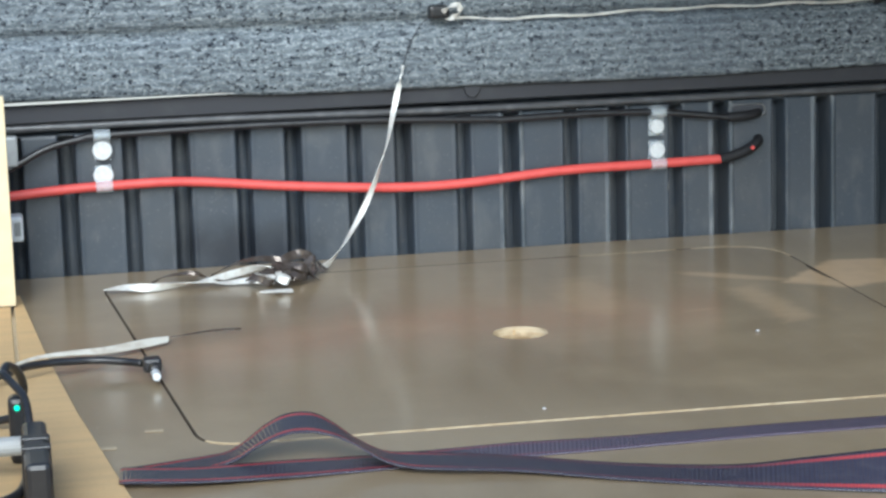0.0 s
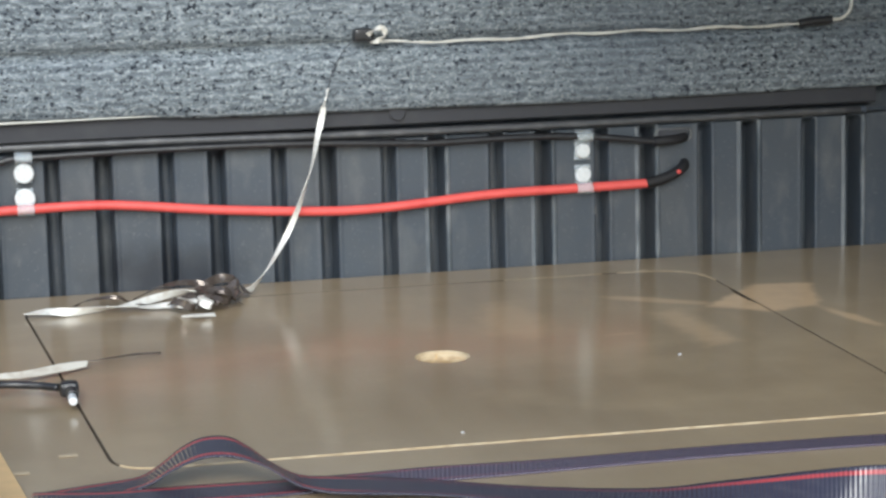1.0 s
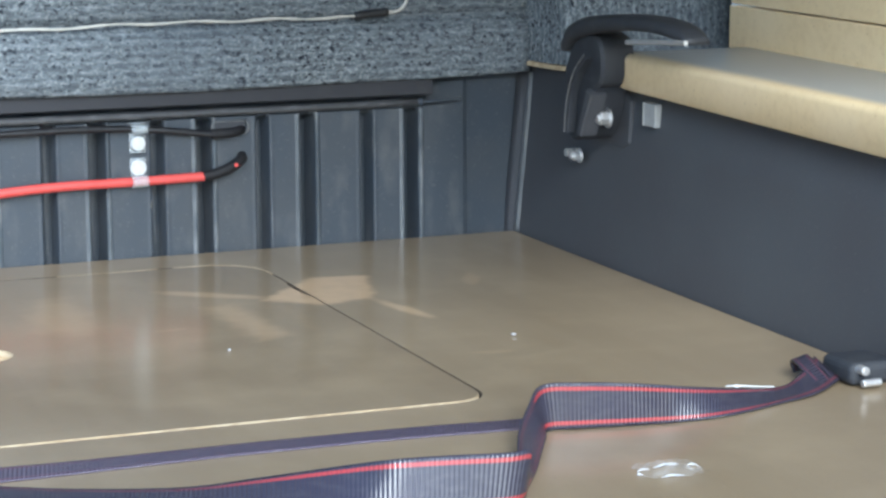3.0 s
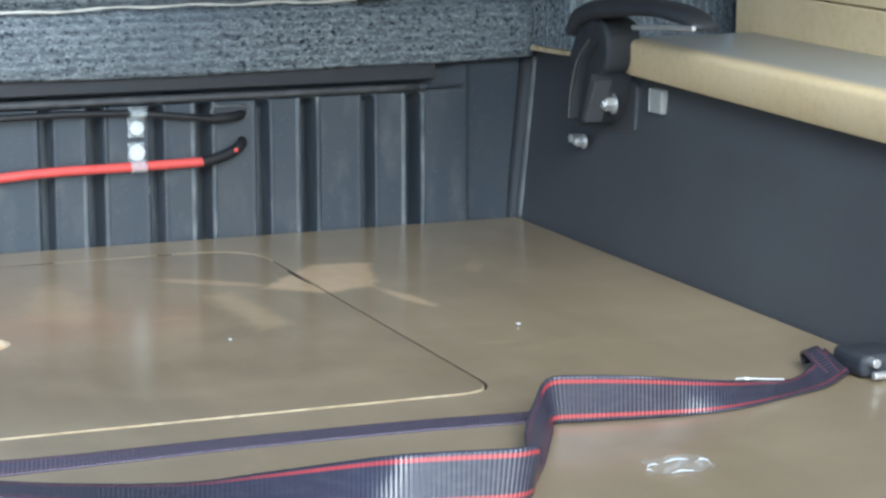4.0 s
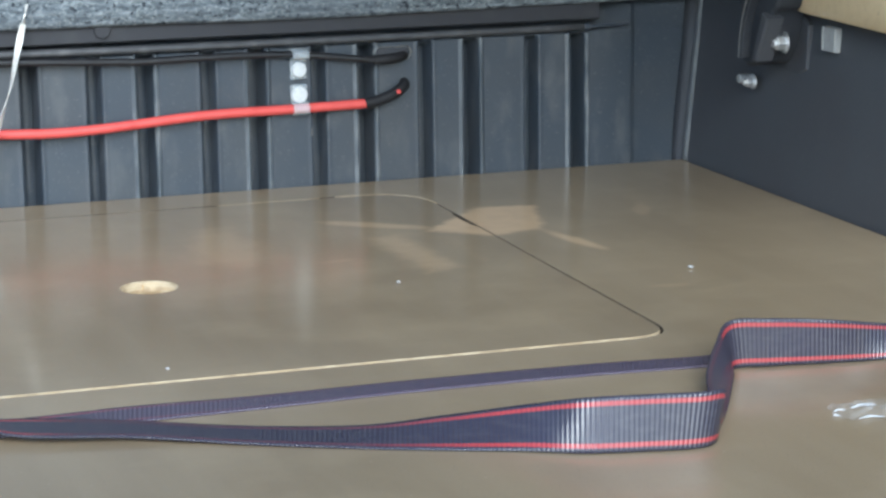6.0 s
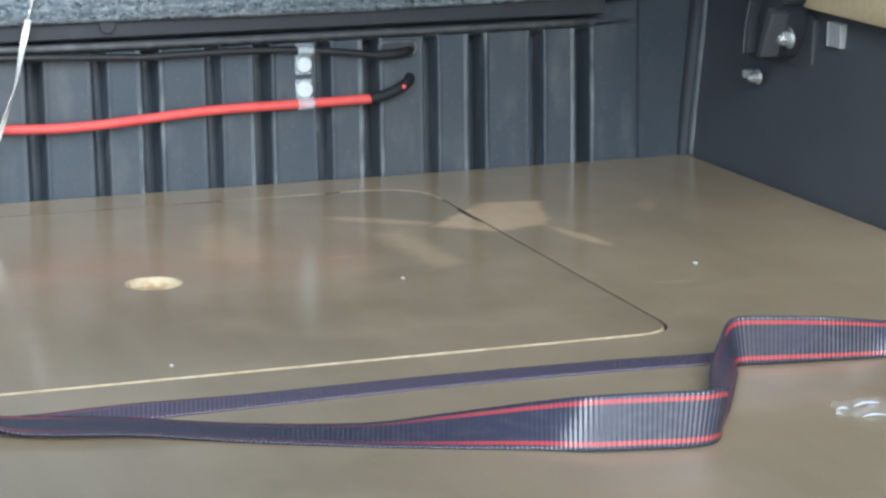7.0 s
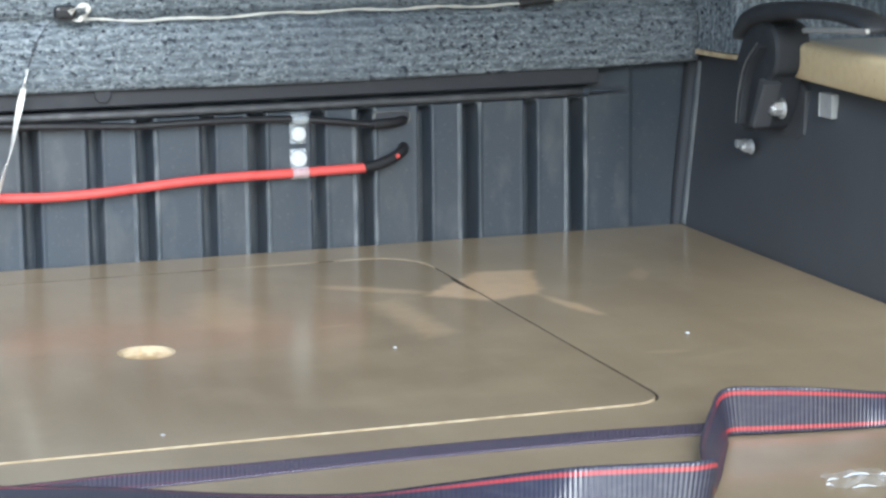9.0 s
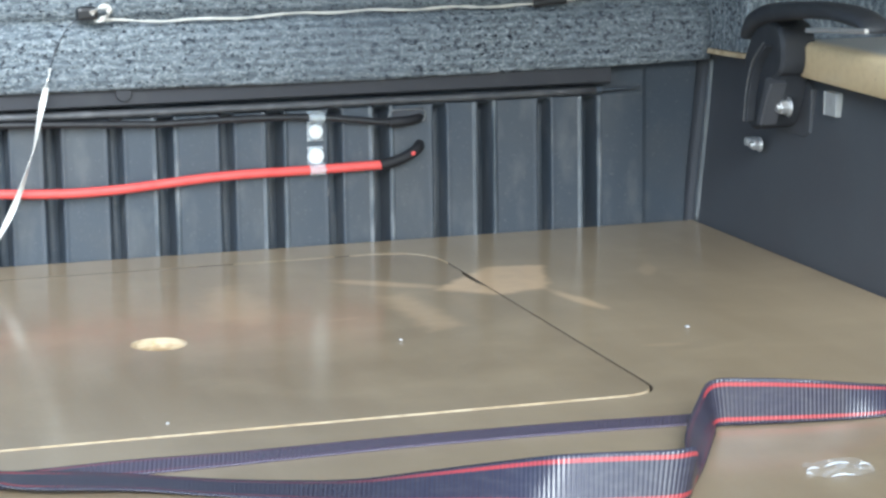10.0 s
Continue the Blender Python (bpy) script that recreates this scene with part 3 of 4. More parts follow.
# ---- carpeted canopy lining ----
lining = thing("canopy_lining", (-0.9, 0.0, 0.24), "grey ribbed carpet lining on a plywood board", "carpet lining")


def carpet_profile():
    """Carpet on the panel: a padded lower band, a tucked crease, then the upper face."""
    p = [(0.03, 0.236), (-0.010, 0.2325), (-0.0175, 0.2335), (-0.0215, 0.238), (-0.0235, 0.255), (-0.024, 0.275), (-0.0225, 0.294), (-0.018, 0.303), (-0.009, 0.3085),
         (-0.006, 0.312), (-0.010, 0.3165), (-0.0165, 0.322), (-0.0185, 0.335), (-0.019, 0.36), (-0.019, 0.45), (-0.019, 0.798)]
    return p + [(0.03, 0.798)]


def carpet_sag(x, z):
    """How far the padded lower band hangs below the board, most in the middle of the wall."""
    drop = np.interp(x, (-1.32, -1.0, -0.5, -0.1, 0.0), (0.0, 0.009, 0.011, 0.007, 0.004))
    return drop * min(max((0.308 - z) / 0.07, 0.0), 1.0)


def carpet_back():
    bm = bmesh.new()
    p = carpet_profile()
    xs = np.linspace(LEFT, 0.012, 90)
    rows = []
    for x in xs:
        rows.append([bm.verts.new((x, y + (0.0022 * noise.noise(Vector((x * 7, z * 14, 0.3))) if y < 0.02 else 0), z - carpet_sag(x, z) + (0.0012 * noise.noise(Vector((x * 9, 4.2, z * 8))) if z < 0.4 else 0))) for y, z in p])
    for r0, r1 in zip(rows, rows[1:]):
        for i in range(len(p)):
            j = (i + 1) % len(p)
            bm.faces.new((r0[i], r1[i], r1[j], r0[j]))
    bm.faces.new(rows[0])
    bm.faces.new(rows[-1][::-1])
    return bm


part("carpet", carpet_back(), CARPET_X, lining, smooth=True)
edge_bm = slab([Vector(q) for q in ((-1.69, -0.0245), (-1.40, -0.0222), (-1.05, -0.0195), (-1.05, 0.01), (-1.69, 0.01))], [], 0.2275, 0.2318, 0.0006)
for v in edge_bm.verts:
    if v.co.z < 0.23:
        v.co.z += 0.0036 * (v.co.x + 1.69) / 0.64
part("board_edge", edge_bm, [WIRE, WIRE], lining, "sawn plywood edge under the carpet")
return_panel = thing("canopy_lining", (0.05, -0.06, 0.24), "grey ribbed carpet lining that turns the corner", "carpet lining")


def carpet_side():
    """The corner piece: along the end wall, then turning away behind the shelf."""
    bm = bmesh.new()
    plan = [(0.006, -0.010), (0.008, -0.03), (0.012, -0.06), (0.018, -0.095), (0.026, -0.112), (0.045, -0.121), (0.09, -0.127), (0.16, -0.132), (0.26, -0.135)]
    plan = [tuple(q) for q in smooth_path(plan, 4)]
    back = [(x + 0.02, y + 0.02) for x, y in plan[::-1]]
    rows = [[bm.verts.new((x + 0.002 * noise.noise(Vector((x * 20, y * 20, z * 9))), y + 0.002 * noise.noise(Vector((x * 20, y * 20, z * 9 + 5))), z)) for x, y in plan + back] for z in (0.2465, 0.249, 0.256, 0.28, 0.31, 0.34, 0.4, 0.5, 0.7, 0.798)]
    n = len(rows[0])
    for r0, r1 in zip(rows, rows[1:]):
        for i in range(n):
            bm.faces.new((r0[i], r0[(i + 1) % n], r1[(i + 1) % n], r1[i]))
    bm.faces.new(rows[0])
    bm.faces.new(rows[-1])
    return bm


part("carpet", carpet_side(), CARPET_Z, return_panel, smooth=True)
part("board_edge", slab([Vector(q) for q in ((0.0035, -0.006), (0.0155, -0.098), (0.024, -0.1135), (0.05, -0.12), (0.05, -0.006))], [], 0.2395, 0.2460, 0.0008), [EDGE, EDGE], return_panel, "sawn plywood edge under the carpet")

# ---- upright board, shelf and back boards ----
upright = thing("upright_board", (-1.55, -0.18, 0.004), "pale bare plywood upright board at the end of the bed", "board")
part("board", block(-1.69, -1.4255, -0.198, -0.180, 0.0062, 0.262, 0.0015), PINE, upright)


def shelf_board():
    """A thick board with a rounded front edge and a rounded end."""
    bm = bmesh.new()
    z0, z1, r = 0.2375, 0.2840, 0.009
    prof = [(0.35, z0), (0.004, z0), (-0.001, z0 + 0.003)]
    prof += [(-0.002 + r - r * math.cos(a), z1 - r + r * math.sin(a)) for a in [k * math.pi / 12 for k in range(7)]]
    prof += [(0.35, z1)]
    rows = []
    for y, pull in ((-0.3085, 0.014), (-0.312, 0.006), (-0.320, 0.001), (-0.34, 0.0), (-0.7, 0.0), (-1.1, 0.0), (-1.52, 0.0)):
        rows.append([bm.verts.new((x + (pull if x < 0.3 else 0), y, z - (0.0155 if z < 0.26 else 0.004) * (-y - 0.33))) for x, z in prof])
    for r0, r1 in zip(rows, rows[1:]):
        for i in range(len(prof)):
            j = (i + 1) % len(prof)
            bm.faces.new((r0[i], r0[j], r1[j], r1[i]))
    bm.faces.new(rows[0])
    bm.faces.new(rows[-1])
    return bm


SHELF = CHIP.copy()
SHELF.name = "sky_sheened_fibreboard"
# sky sheen on the shelf top, painted grey-blue from the front edge back
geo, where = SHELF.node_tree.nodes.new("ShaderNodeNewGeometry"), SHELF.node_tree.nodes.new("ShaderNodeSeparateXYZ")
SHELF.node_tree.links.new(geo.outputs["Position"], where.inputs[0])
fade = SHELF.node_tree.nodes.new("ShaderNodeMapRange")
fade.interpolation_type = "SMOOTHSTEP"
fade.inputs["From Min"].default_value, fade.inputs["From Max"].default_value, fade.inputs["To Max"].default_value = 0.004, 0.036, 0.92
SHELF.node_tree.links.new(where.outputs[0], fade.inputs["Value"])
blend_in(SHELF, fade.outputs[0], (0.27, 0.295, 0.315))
shelf = thing("shelf_board", (0.1, -0.9, 0.2375), "tan fibreboard shelf, sky sheen painted grey on top, rounded edge", "shelf")
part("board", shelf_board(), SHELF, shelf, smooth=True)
backing = thing("back_board", (0.2, -0.9, 0.285), "tan fibreboard panel standing behind the shelf", "panel")
part("lower_board", block(0.193, 0.211, -1.52, -0.262, 0.279, 0.3365, 0.002), CHIP, backing)
part("upper_board", block(0.195, 0.211, -1.52, -0.262, 0.3385, 0.62, 0.002), CHIP, backing)

# ---- latch on the end wall ----
LATCH_Y = -0.019
latch = thing("latch", (0.0, -0.31, 0.17), "black plastic over-centre latch bolted to the end wall", "latch")


def plate_yz(outline, x0, x1, ease=0.003):
    """A plate in the plane of the end wall with eased edges."""
    pts = [Vector((y + LATCH_Y, z)) for y, z in outline]
    area = sum(p.x * q.y - q.x * p.y for p, q in zip(pts, pts[1:] + pts[:1]))
    if area < 0:
        pts.reverse()
    inner = inset(pts, ease)
    bm = bmesh.new()
    rows = [[bm.verts.new((x, p.x, p.y)) for p in lp] for x, lp in ((x0, inner), (x0 + ease, pts), (x1, pts))]
    n = len(pts)
    for r0, r1 in zip(rows, rows[1:]):
        for i in range(n):
            bm.faces.new((r0[i], r0[(i + 1) % n], r1[(i + 1) % n], r1[i]))
    bm.faces.new(rows[0])
    bm.faces.new(rows[-1])
    return bm


def curve2(points, steps=5):
    pts = [*points, points[0]]
    return [tuple(q) for q in smooth_path(pts, steps)][:-1]


part("body", plate_yz(curve2([(-0.205, 0.255), (-0.228, 0.290), (-0.258, 0.308), (-0.296, 0.306), (-0.314, 0.290), (-0.317, 0.262), (-0.310, 0.246), (-0.296, 0.236), (-0.285, 0.205),
                              (-0.262, 0.172), (-0.226, 0.166), (-0.212, 0.190), (-0.214, 0.225)]), -0.034, 0.012, 0.004), LATCH_BLACK, latch)


def lever():
    """The lever blade: thin, arched, tapered to its tip, reaching over the end of the shelf."""
    spine = smooth_path([(-0.240, 0.290, 0.012), (-0.258, 0.306, 0.0150), (-0.300, 0.319, 0.0145), (-0.390, 0.330, 0.0125), (-0.480, 0.333, 0.0105), (-0.535, 0.328, 0.0085), (-0.560, 0.320, 0.005)], 5)
    bm = bmesh.new()
    rows = []
    for y, z, h in spine:
        h *= 0.82
        w = 0.024 if y > -0.5 else 0.024 - 0.012 * min(1, (-0.5 - y) / 0.1)
        rows.append([bm.verts.new((-0.022 + dx * w, y, z + dz * h)) for dx, dz in
                     ((-1, -0.8), (-1.05, 0), (-0.95, 0.7), (-0.6, 1), (0.6, 1), (0.95, 0.7), (1.05, 0), (1, -0.8), (0.6, -1), (-0.6, -1))])
    for r0, r1 in zip(rows, rows[1:]):
        for i in range(10):
            bm.faces.new((r0[i], r0[(i + 1) % 10], r1[(i + 1) % 10], r1[i]))
    bm.faces.new(rows[0])
    bm.faces.new(rows[-1])
    return bm


part("lever", lever(), LATCH_BLACK, latch, "black tapered lever", smooth=True)
# the glint along the lever's lower edge, made as a separate bright strip
part("trim", tube([(-0.056, -0.445, 0.3110), (-0.056, -0.50, 0.3160), (-0.054, -0.590, 0.3225)], 0.0030, 8), ZINC, latch, "bright strip standing in for the glint under the lever")
part("fin", plate_yz([tuple(q) for q in smooth_path([(-0.288, 0.281), (-0.257, 0.253), (-0.240, 0.216), (-0.234, 0.176)], 5)] +
                     [tuple(q) for q in smooth_path([(-0.241, 0.176), (-0.247, 0.216), (-0.264, 0.252), (-0.293, 0.278)], 5)], -0.046, -0.030, 0.001), LATCH_BLACK, latch)
part("fin_rim", tube([(-0.047, y + LATCH_Y, z) for y, z in ((-0.290, 0.283), (-0.258, 0.255), (-0.241, 0.217), (-0.235, 0.176))], 0.0011, 6), SLATE, latch, "thin grey rim")
part("arm", plate_yz([(-0.262, 0.176), (-0.275, 0.175), (-0.304, 0.232), (-0.288, 0.238)], -0.043, -0.02, 0.002), LINER_PLAIN, latch, "worn dark grey metal arm")
part("backplate", plate_yz([(-0.240, 0.160), (-0.285, 0.157), (-0.305, 0.166), (-0.308, 0.222), (-0.285, 0.234), (-0.24, 0.234)], 0.013, 0.030, 0.002), LINER_PLAIN, latch)


def bolt_x(y, z, x, r, length):
    bm = disc((x, y, z), "x", r, length, 6, 0.0012)
    join(bm, disc((x + length * 0.4, y, z), "x", r * 1.35, 0.0022, 20, 0.0005))
    join(bm, disc((x - length * 0.55, y, z), "x", r * 0.55, 0.006, 12, 0.0006))
    return bm


part("bolt", bolt_x(-0.307, 0.199, -0.016, 0.0098, 0.014), ZINC, latch, "zinc-plated hexagon bolt")
tab = thing("wall_clip", (0.015, -0.405, 0.2), "square pale grey metal clip on the end wall", "clip")
part("plate", block(0.010, 0.020, -0.398, -0.368, 0.1955, 0.2255, 0.0012), GREY, tab)
part("lip", block(0.009, 0.020, -0.3685, -0.366, 0.1955, 0.2255, 0.0008), GREY, tab)
stud = thing("bolt", (-0.006, -0.198, 0.137), "zinc-plated bolt with a washer in the end wall", "bolt")
part("head", bolt_x(-0.203, 0.1355, -0.004, 0.0074, 0.012), ZINC, stud)
part("spacer", disc((-0.004, -0.187, 0.138), "x", 0.0058, 0.016, 14, 0.001), GREY, stud)

# ---- cables on the ribbed wall ----
red = thing("power_cable", (-0.94, -0.012, 0.105), "thick red power cable clipped along the ribbed wall", "cable")
part("sheath", tube([(-1.50, -0.013, 0.106), (-1.425, -0.012, 0.111), (-1.365, -0.010, 0.115), (-1.303, -0.009, 0.117), (-1.197, -0.010, 0.117), (-1.056, -0.011, 0.103), (-0.92, -0.012, 0.0935),
                     (-0.828, -0.011, 0.0935), (-0.687, -0.010, 0.103), (-0.563, -0.009, 0.1045), (-0.462, -0.011, 0.1065)], 0.0063, 14, 10), RED, red, smooth=True)
part("heat_shrink", tube([(-0.468, -0.0108, 0.106), (-0.448, -0.011, 0.110), (-0.428, -0.010, 0.117), (-0.412, -0.004, 0.126), (-0.408, 0.008, 0.130)], 0.0072, 12), SHRINK, red, "black heat-shrink sleeve", smooth=True)
part("core", disc((-0.423, -0.0165, 0.1205), "y", 0.003, 0.0022, 10, 0.0006), RED, red, "small red bare spot")
black = thing("black_cable", (-0.94, -0.012, 0.18), "glossy black cable clipped along the ribbed wall", "cable")
part("sheath", tube([(-1.50, -0.022, 0.118), (-1.423, -0.016, 0.147), (-1.376, -0.012, 0.1695), (-1.332, -0.010, 0.180), (-1.299, -0.009, 0.1835), (-1.142, -0.010, 0.186), (-0.963, -0.010, 0.1848),
                     (-0.80, -0.009, 0.178), (-0.764, -0.009, 0.1765), (-0.647, -0.009, 0.178), (-0.562, -0.008, 0.1752), (-0.50, -0.010, 0.169), (-0.456, -0.010, 0.1635), (-0.425, -0.008, 0.164), (-0.405, 0.008, 0.165)], 0.0046, 12, 10), RUBBER, black, smooth=True)
part("sleeve", tube([(-0.456, -0.0105, 0.1632), (-0.43, -0.010, 0.164), (-0.414, -0.004, 0.1655), (-0.407, 0.008, 0.166)], 0.0066, 12), SHRINK, black, "black rubber end sleeve", smooth=True)


def slot(cx, cz, w, h):
    """A grommet rim round an opening in the liner."""
    bm = bmesh.new()
    out = [(cx + (w / 2 - h / 2) * s + h / 2 * math.cos(a), cz + h / 2 * math.sin(a)) for s, a0 in ((1, -90), (-1, 90)) for a in [radians(a0 + 20 * k) for k in range(10)]]
    tube([(x, -0.0005, z) for x, z in out] + [(out[0][0], -0.0005, out[0][1])], 0.0016, 8, 2, bm)
    return bm


grommet = thing("grommet", (-0.425, 0.0, 0.168), "worn rubber slot grommet in the liner", "grommet")
part("rim", slot(-0.426, 0.1695, 0.052, 0.017), SLATE, grommet, smooth=True)
# the slot isn't cut; a dark plate stands for the shade in it
part("opening", block(-0.447, -0.405, -0.0012, 0.003, 0.1625, 0.1765, 0.001), THREAD, grommet, "dark plate for the shade inside the slot")


def cable_clip(x, z_screw, z_cable, r, screw_r):
    """A clear saddle clip: a loop round the cable, a tongue, and a screw with a broad head."""
    clip = thing("cable_clip", (x, 0.0, z_screw), "clear plastic cable clip held by a broad pale screw", "clip", "clips on the wall cables")
    turn = 1 if z_cable > z_screw else -1
    pts = [(0.000, z_cable - turn * (r + 0.003)), (-0.010, z_cable - turn * (r + 0.0015)), (-0.0175, z_cable - turn * 0.003), (-0.0178, z_cable + turn * 0.003), (-0.012, z_cable + turn * (r + 0.001)), (0.000, z_cable + turn * (r + 0.003))]
    part("loop", ribbon([((x - 0.011, y, z), (x + 0.011, y, z)) for y, z in pts], 0.0016, 4, 6), CLEAR, clip, smooth=True)
    part("tongue", block(x - 0.011, x + 0.011, -0.0035, 0.0, min(z_screw - turn * 0.013, z_cable - turn * r), max(z_screw - turn * 0.013, z_cable - turn * r), 0.001), CLEAR, clip)
    head = part("screw", disc((x, -0.0062, z_screw), "y", screw_r, 0.005, 24, 0.0016), SCREW, clip, "broad pale screw head", smooth=False)
    part("slot", block(x - 0.0018, x + 0.0018, -0.0092, -0.0086, z_screw - screw_r * 0.28, z_screw + screw_r * 0.28), ZINC, head)


cable_clip(-1.303, 0.1635, 0.1835, 0.0046, 0.0128)
cable_clip(-1.303, 0.1305, 0.117, 0.0063, 0.0132)
cable_clip(-0.556, 0.155, 0.1745, 0.0046, 0.0098)
cable_clip(-0.556, 0.1225, 0.1045, 0.0063, 0.0108)
chip = thing("paint_chip", (-0.538, 0.0, 0.07), "small pale scratch mark on the liner rib", "scratch")
part("mark", block(-0.5390, -0.5370, -0.0008, 0.001, 0.066, 0.076, 0.0004), SLATE, chip)
outlet = thing("cable_outlet", (-1.417, -0.02, 0.07), "small white plastic cable outlet on the liner", "outlet")
part("body", block(-1.436, -1.4095, -0.03, 0.0, 0.054, 0.087, 0.003), WHITE, outlet)
part("socket", block(-1.421, -1.413, -0.0312, -0.0295, 0.062, 0.080, 0.001), GREY, outlet, "grey socket insert")
tab2 = thing("wall_bracket", (-1.417, -0.02, 0.17), "grey plastic bracket beside the upright board", "bracket")
part("body", block(-1.436, -1.4105, -0.022, 0.0, 0.15, 0.189, 0.003), GREY, tab2)

# ---- light strip hanging from the carpet, and its tangle on the deck ----
lead = thing("light_strip", (-1.0, -0.06, 0.0), "silver adhesive light strip dangling from the carpet", "light strip")


def twisted(points, width, turns, start=0.0, thick=0.0009, steps=8, lean=(0, 0, 1)):
    """A flat strip along a path that turns over as it goes."""
    path = [Vector(q) for q in smooth_path(points, 4)]
    pairs = []
    for i, c in enumerate(path):
        d = (path[min(i + 1, len(path) - 1)] - path[max(i - 1, 0)]).normalized()
        a = Vector(lean)
        a = (a - d * a.dot(d)).normalized()
        b = d.cross(a)
        ang = start + turns * 2 * math.pi * i / (len(path) - 1)
        w = (a * math.cos(ang) + b * math.sin(ang)) * width / 2
        pairs.append((c - w, c + w))
    return ribbon(pairs, thick, 2, 3)


part("strip", twisted([(-1.034, -0.085, 0.006), (-1.02, -0.07, 0.010), (-1.003, -0.055, 0.024), (-0.982, -0.047, 0.052), (-0.964, -0.045, 0.084), (-0.950, -0.045, 0.117), (-0.935, -0.045, 0.161),
                       (-0.925, -0.044, 0.202), (-0.916, -0.040, 0.235)], 0.0076, 1.1, 1.2, lean=(0, 1, 0)), FOIL, lead)
part("tip", twisted([(-0.916, -0.040, 0.235), (-0.912, -0.036, 0.247), (-0.909, -0.032, 0.258)], 0.006, 0.2, 0.9, lean=(1, 0, 0)), FOIL, lead)
part("lead_wire", tube([(-0.909, -0.032, 0.257), (-0.902, -0.0265, 0.275), (-0.892, -0.0262, 0.296), (-0.878, -0.020, 0.312), (-0.862, -0.020, 0.322)], 0.0007, 5), THREAD, lead, "thin dark lead")
part("tape", twisted([(-1.317, -0.131, 0.005), (-1.291, -0.134, 0.007), (-1.262, -0.140, 0.006), (-1.234, -0.136, 0.006), (-1.203, -0.132, 0.007), (-1.179, -0.124, 0.008), (-1.150, -0.110, 0.011),
                      (-1.122, -0.105, 0.015), (-1.100, -0.11, 0.016)], 0.0098, 1.0, 1.35), FOIL, lead)
part("tape", twisted([(-1.185, -0.128, 0.006), (-1.160, -0.140, 0.006), (-1.130, -0.150, 0.009), (-1.105, -0.160, 0.008)], 0.0085, 0.35, 1.2), FOIL, lead)
random.seed(7)
for k in range(5):
    c = Vector((-1.122 + 0.015 * k, -0.170 + 0.012 * k, 0.010))
    rx, ry, rz = random.uniform(0.014, 0.022), random.uniform(0.018, 0.035), random.uniform(0.006, 0.011)
    loop = [(c.x + rx * math.cos(a + k), c.y + ry * math.sin(a), c.z + rz * (0.6 + math.sin(2 * a + k) * 0.55)) for a in [j * 0.9 for j in range(8)]]
    part("loop", twisted([(x, y, max(z, 0.007)) for x, y, z in loop], 0.009, random.uniform(0.6, 1.6), k), FOIL if k == 1 else BROWN_FILM, lead, "" if k == 1 else "bronze-tinted film loop")
for path, width, turns, start in (([(-1.180, -0.105, 0.008), (-1.150, -0.090, 0.018), (-1.118, -0.080, 0.022), (-1.088, -0.078, 0.018), (-1.066, -0.095, 0.008)], 0.009, 0.4, 0.9),
                                  ([(-1.105, -0.100, 0.008), (-1.082, -0.075, 0.018), (-1.060, -0.065, 0.022), (-1.042, -0.072, 0.018), (-1.032, -0.100, 0.007)], 0.012, 0.5, 1.3),
                                  ([(-1.110, -0.120, 0.007), (-1.082, -0.105, 0.014), (-1.060, -0.100, 0.014), (-1.044, -0.110, 0.006)], 0.012, 0.3, 0.7),
                                  ([(-1.125, -0.150, 0.007), (-1.095, -0.130, 0.018), (-1.066, -0.135, 0.018), (-1.050, -0.160, 0.007)], 0.012, 0.6, 0.4),
                                  ([(-1.255, -0.110, 0.005), (-1.235, -0.095, 0.010), (-1.20, -0.095, 0.012), (-1.185, -0.115, 0.009), (-1.16, -0.135, 0.005)], 0.005, 0.8, 0.3)):
    part("film", twisted(path, width, turns, start), BROWN_FILM, lead, "bronze-tinted film loop")
part("foot", twisted([(-1.128, -0.200, 0.004), (-1.11, -0.205, 0.005), (-1.088, -0.205, 0.004)], 0.010, 0.05, 1.5), FOIL, lead)

topwire = thing("carpet_wire", (-0.5, -0.02, 0.315), "white twin wire tucked along the carpet crease", "wire")
part("clip", block(-0.872, -0.845, -0.034, -0.008, 0.3165, 0.334, 0.005), RUBBER, topwire, "black plastic clip")
part("knot", twisted([(-0.855, -0.036, 0.326), (-0.845, -0.040, 0.333), (-0.834, -0.038, 0.334), (-0.832, -0.036, 0.324), (-0.842, -0.036, 0.318), (-0.848, -0.03, 0.316)], 0.007, 1.2, 0.4), WIRE, topwire, "white knotted wire end")
waves = [(-0.848 + 0.0305 * k, -0.0205 + 0.002 * math.sin(k * 2.1), 0.3155 - 0.0035 * math.sin(math.pi * min(k / 9, 1)) + 0.0012 * math.sin(k * 1.7)) for k in range(21)]
part("wire", tube(waves, 0.0020, 8, 5, wobble=0.7), WIRE, topwire, smooth=True)
part("sleeve", tube([(-0.252, -0.0205, 0.3165), (-0.232, -0.021, 0.319), (-0.205, -0.0215, 0.3205)], 0.0058, 10), RUBBER, topwire, "black sleeve", smooth=True)
part("wire", tube([(-0.208, -0.0215, 0.3203), (-0.190, -0.022, 0.322), (-0.179, -0.023, 0.332), (-0.1765, -0.023, 0.347), (-0.179, -0.022, 0.37), (-0.182, -0.021, 0.43)], 0.0024, 8), WIRE, topwire, smooth=True)

# ---- loose tape and plug lead at the end of the deck ----
tape = thing("tape_strip", (-1.35, -0.47, 0.0), "strip of white tape curling over the deck", "tape")
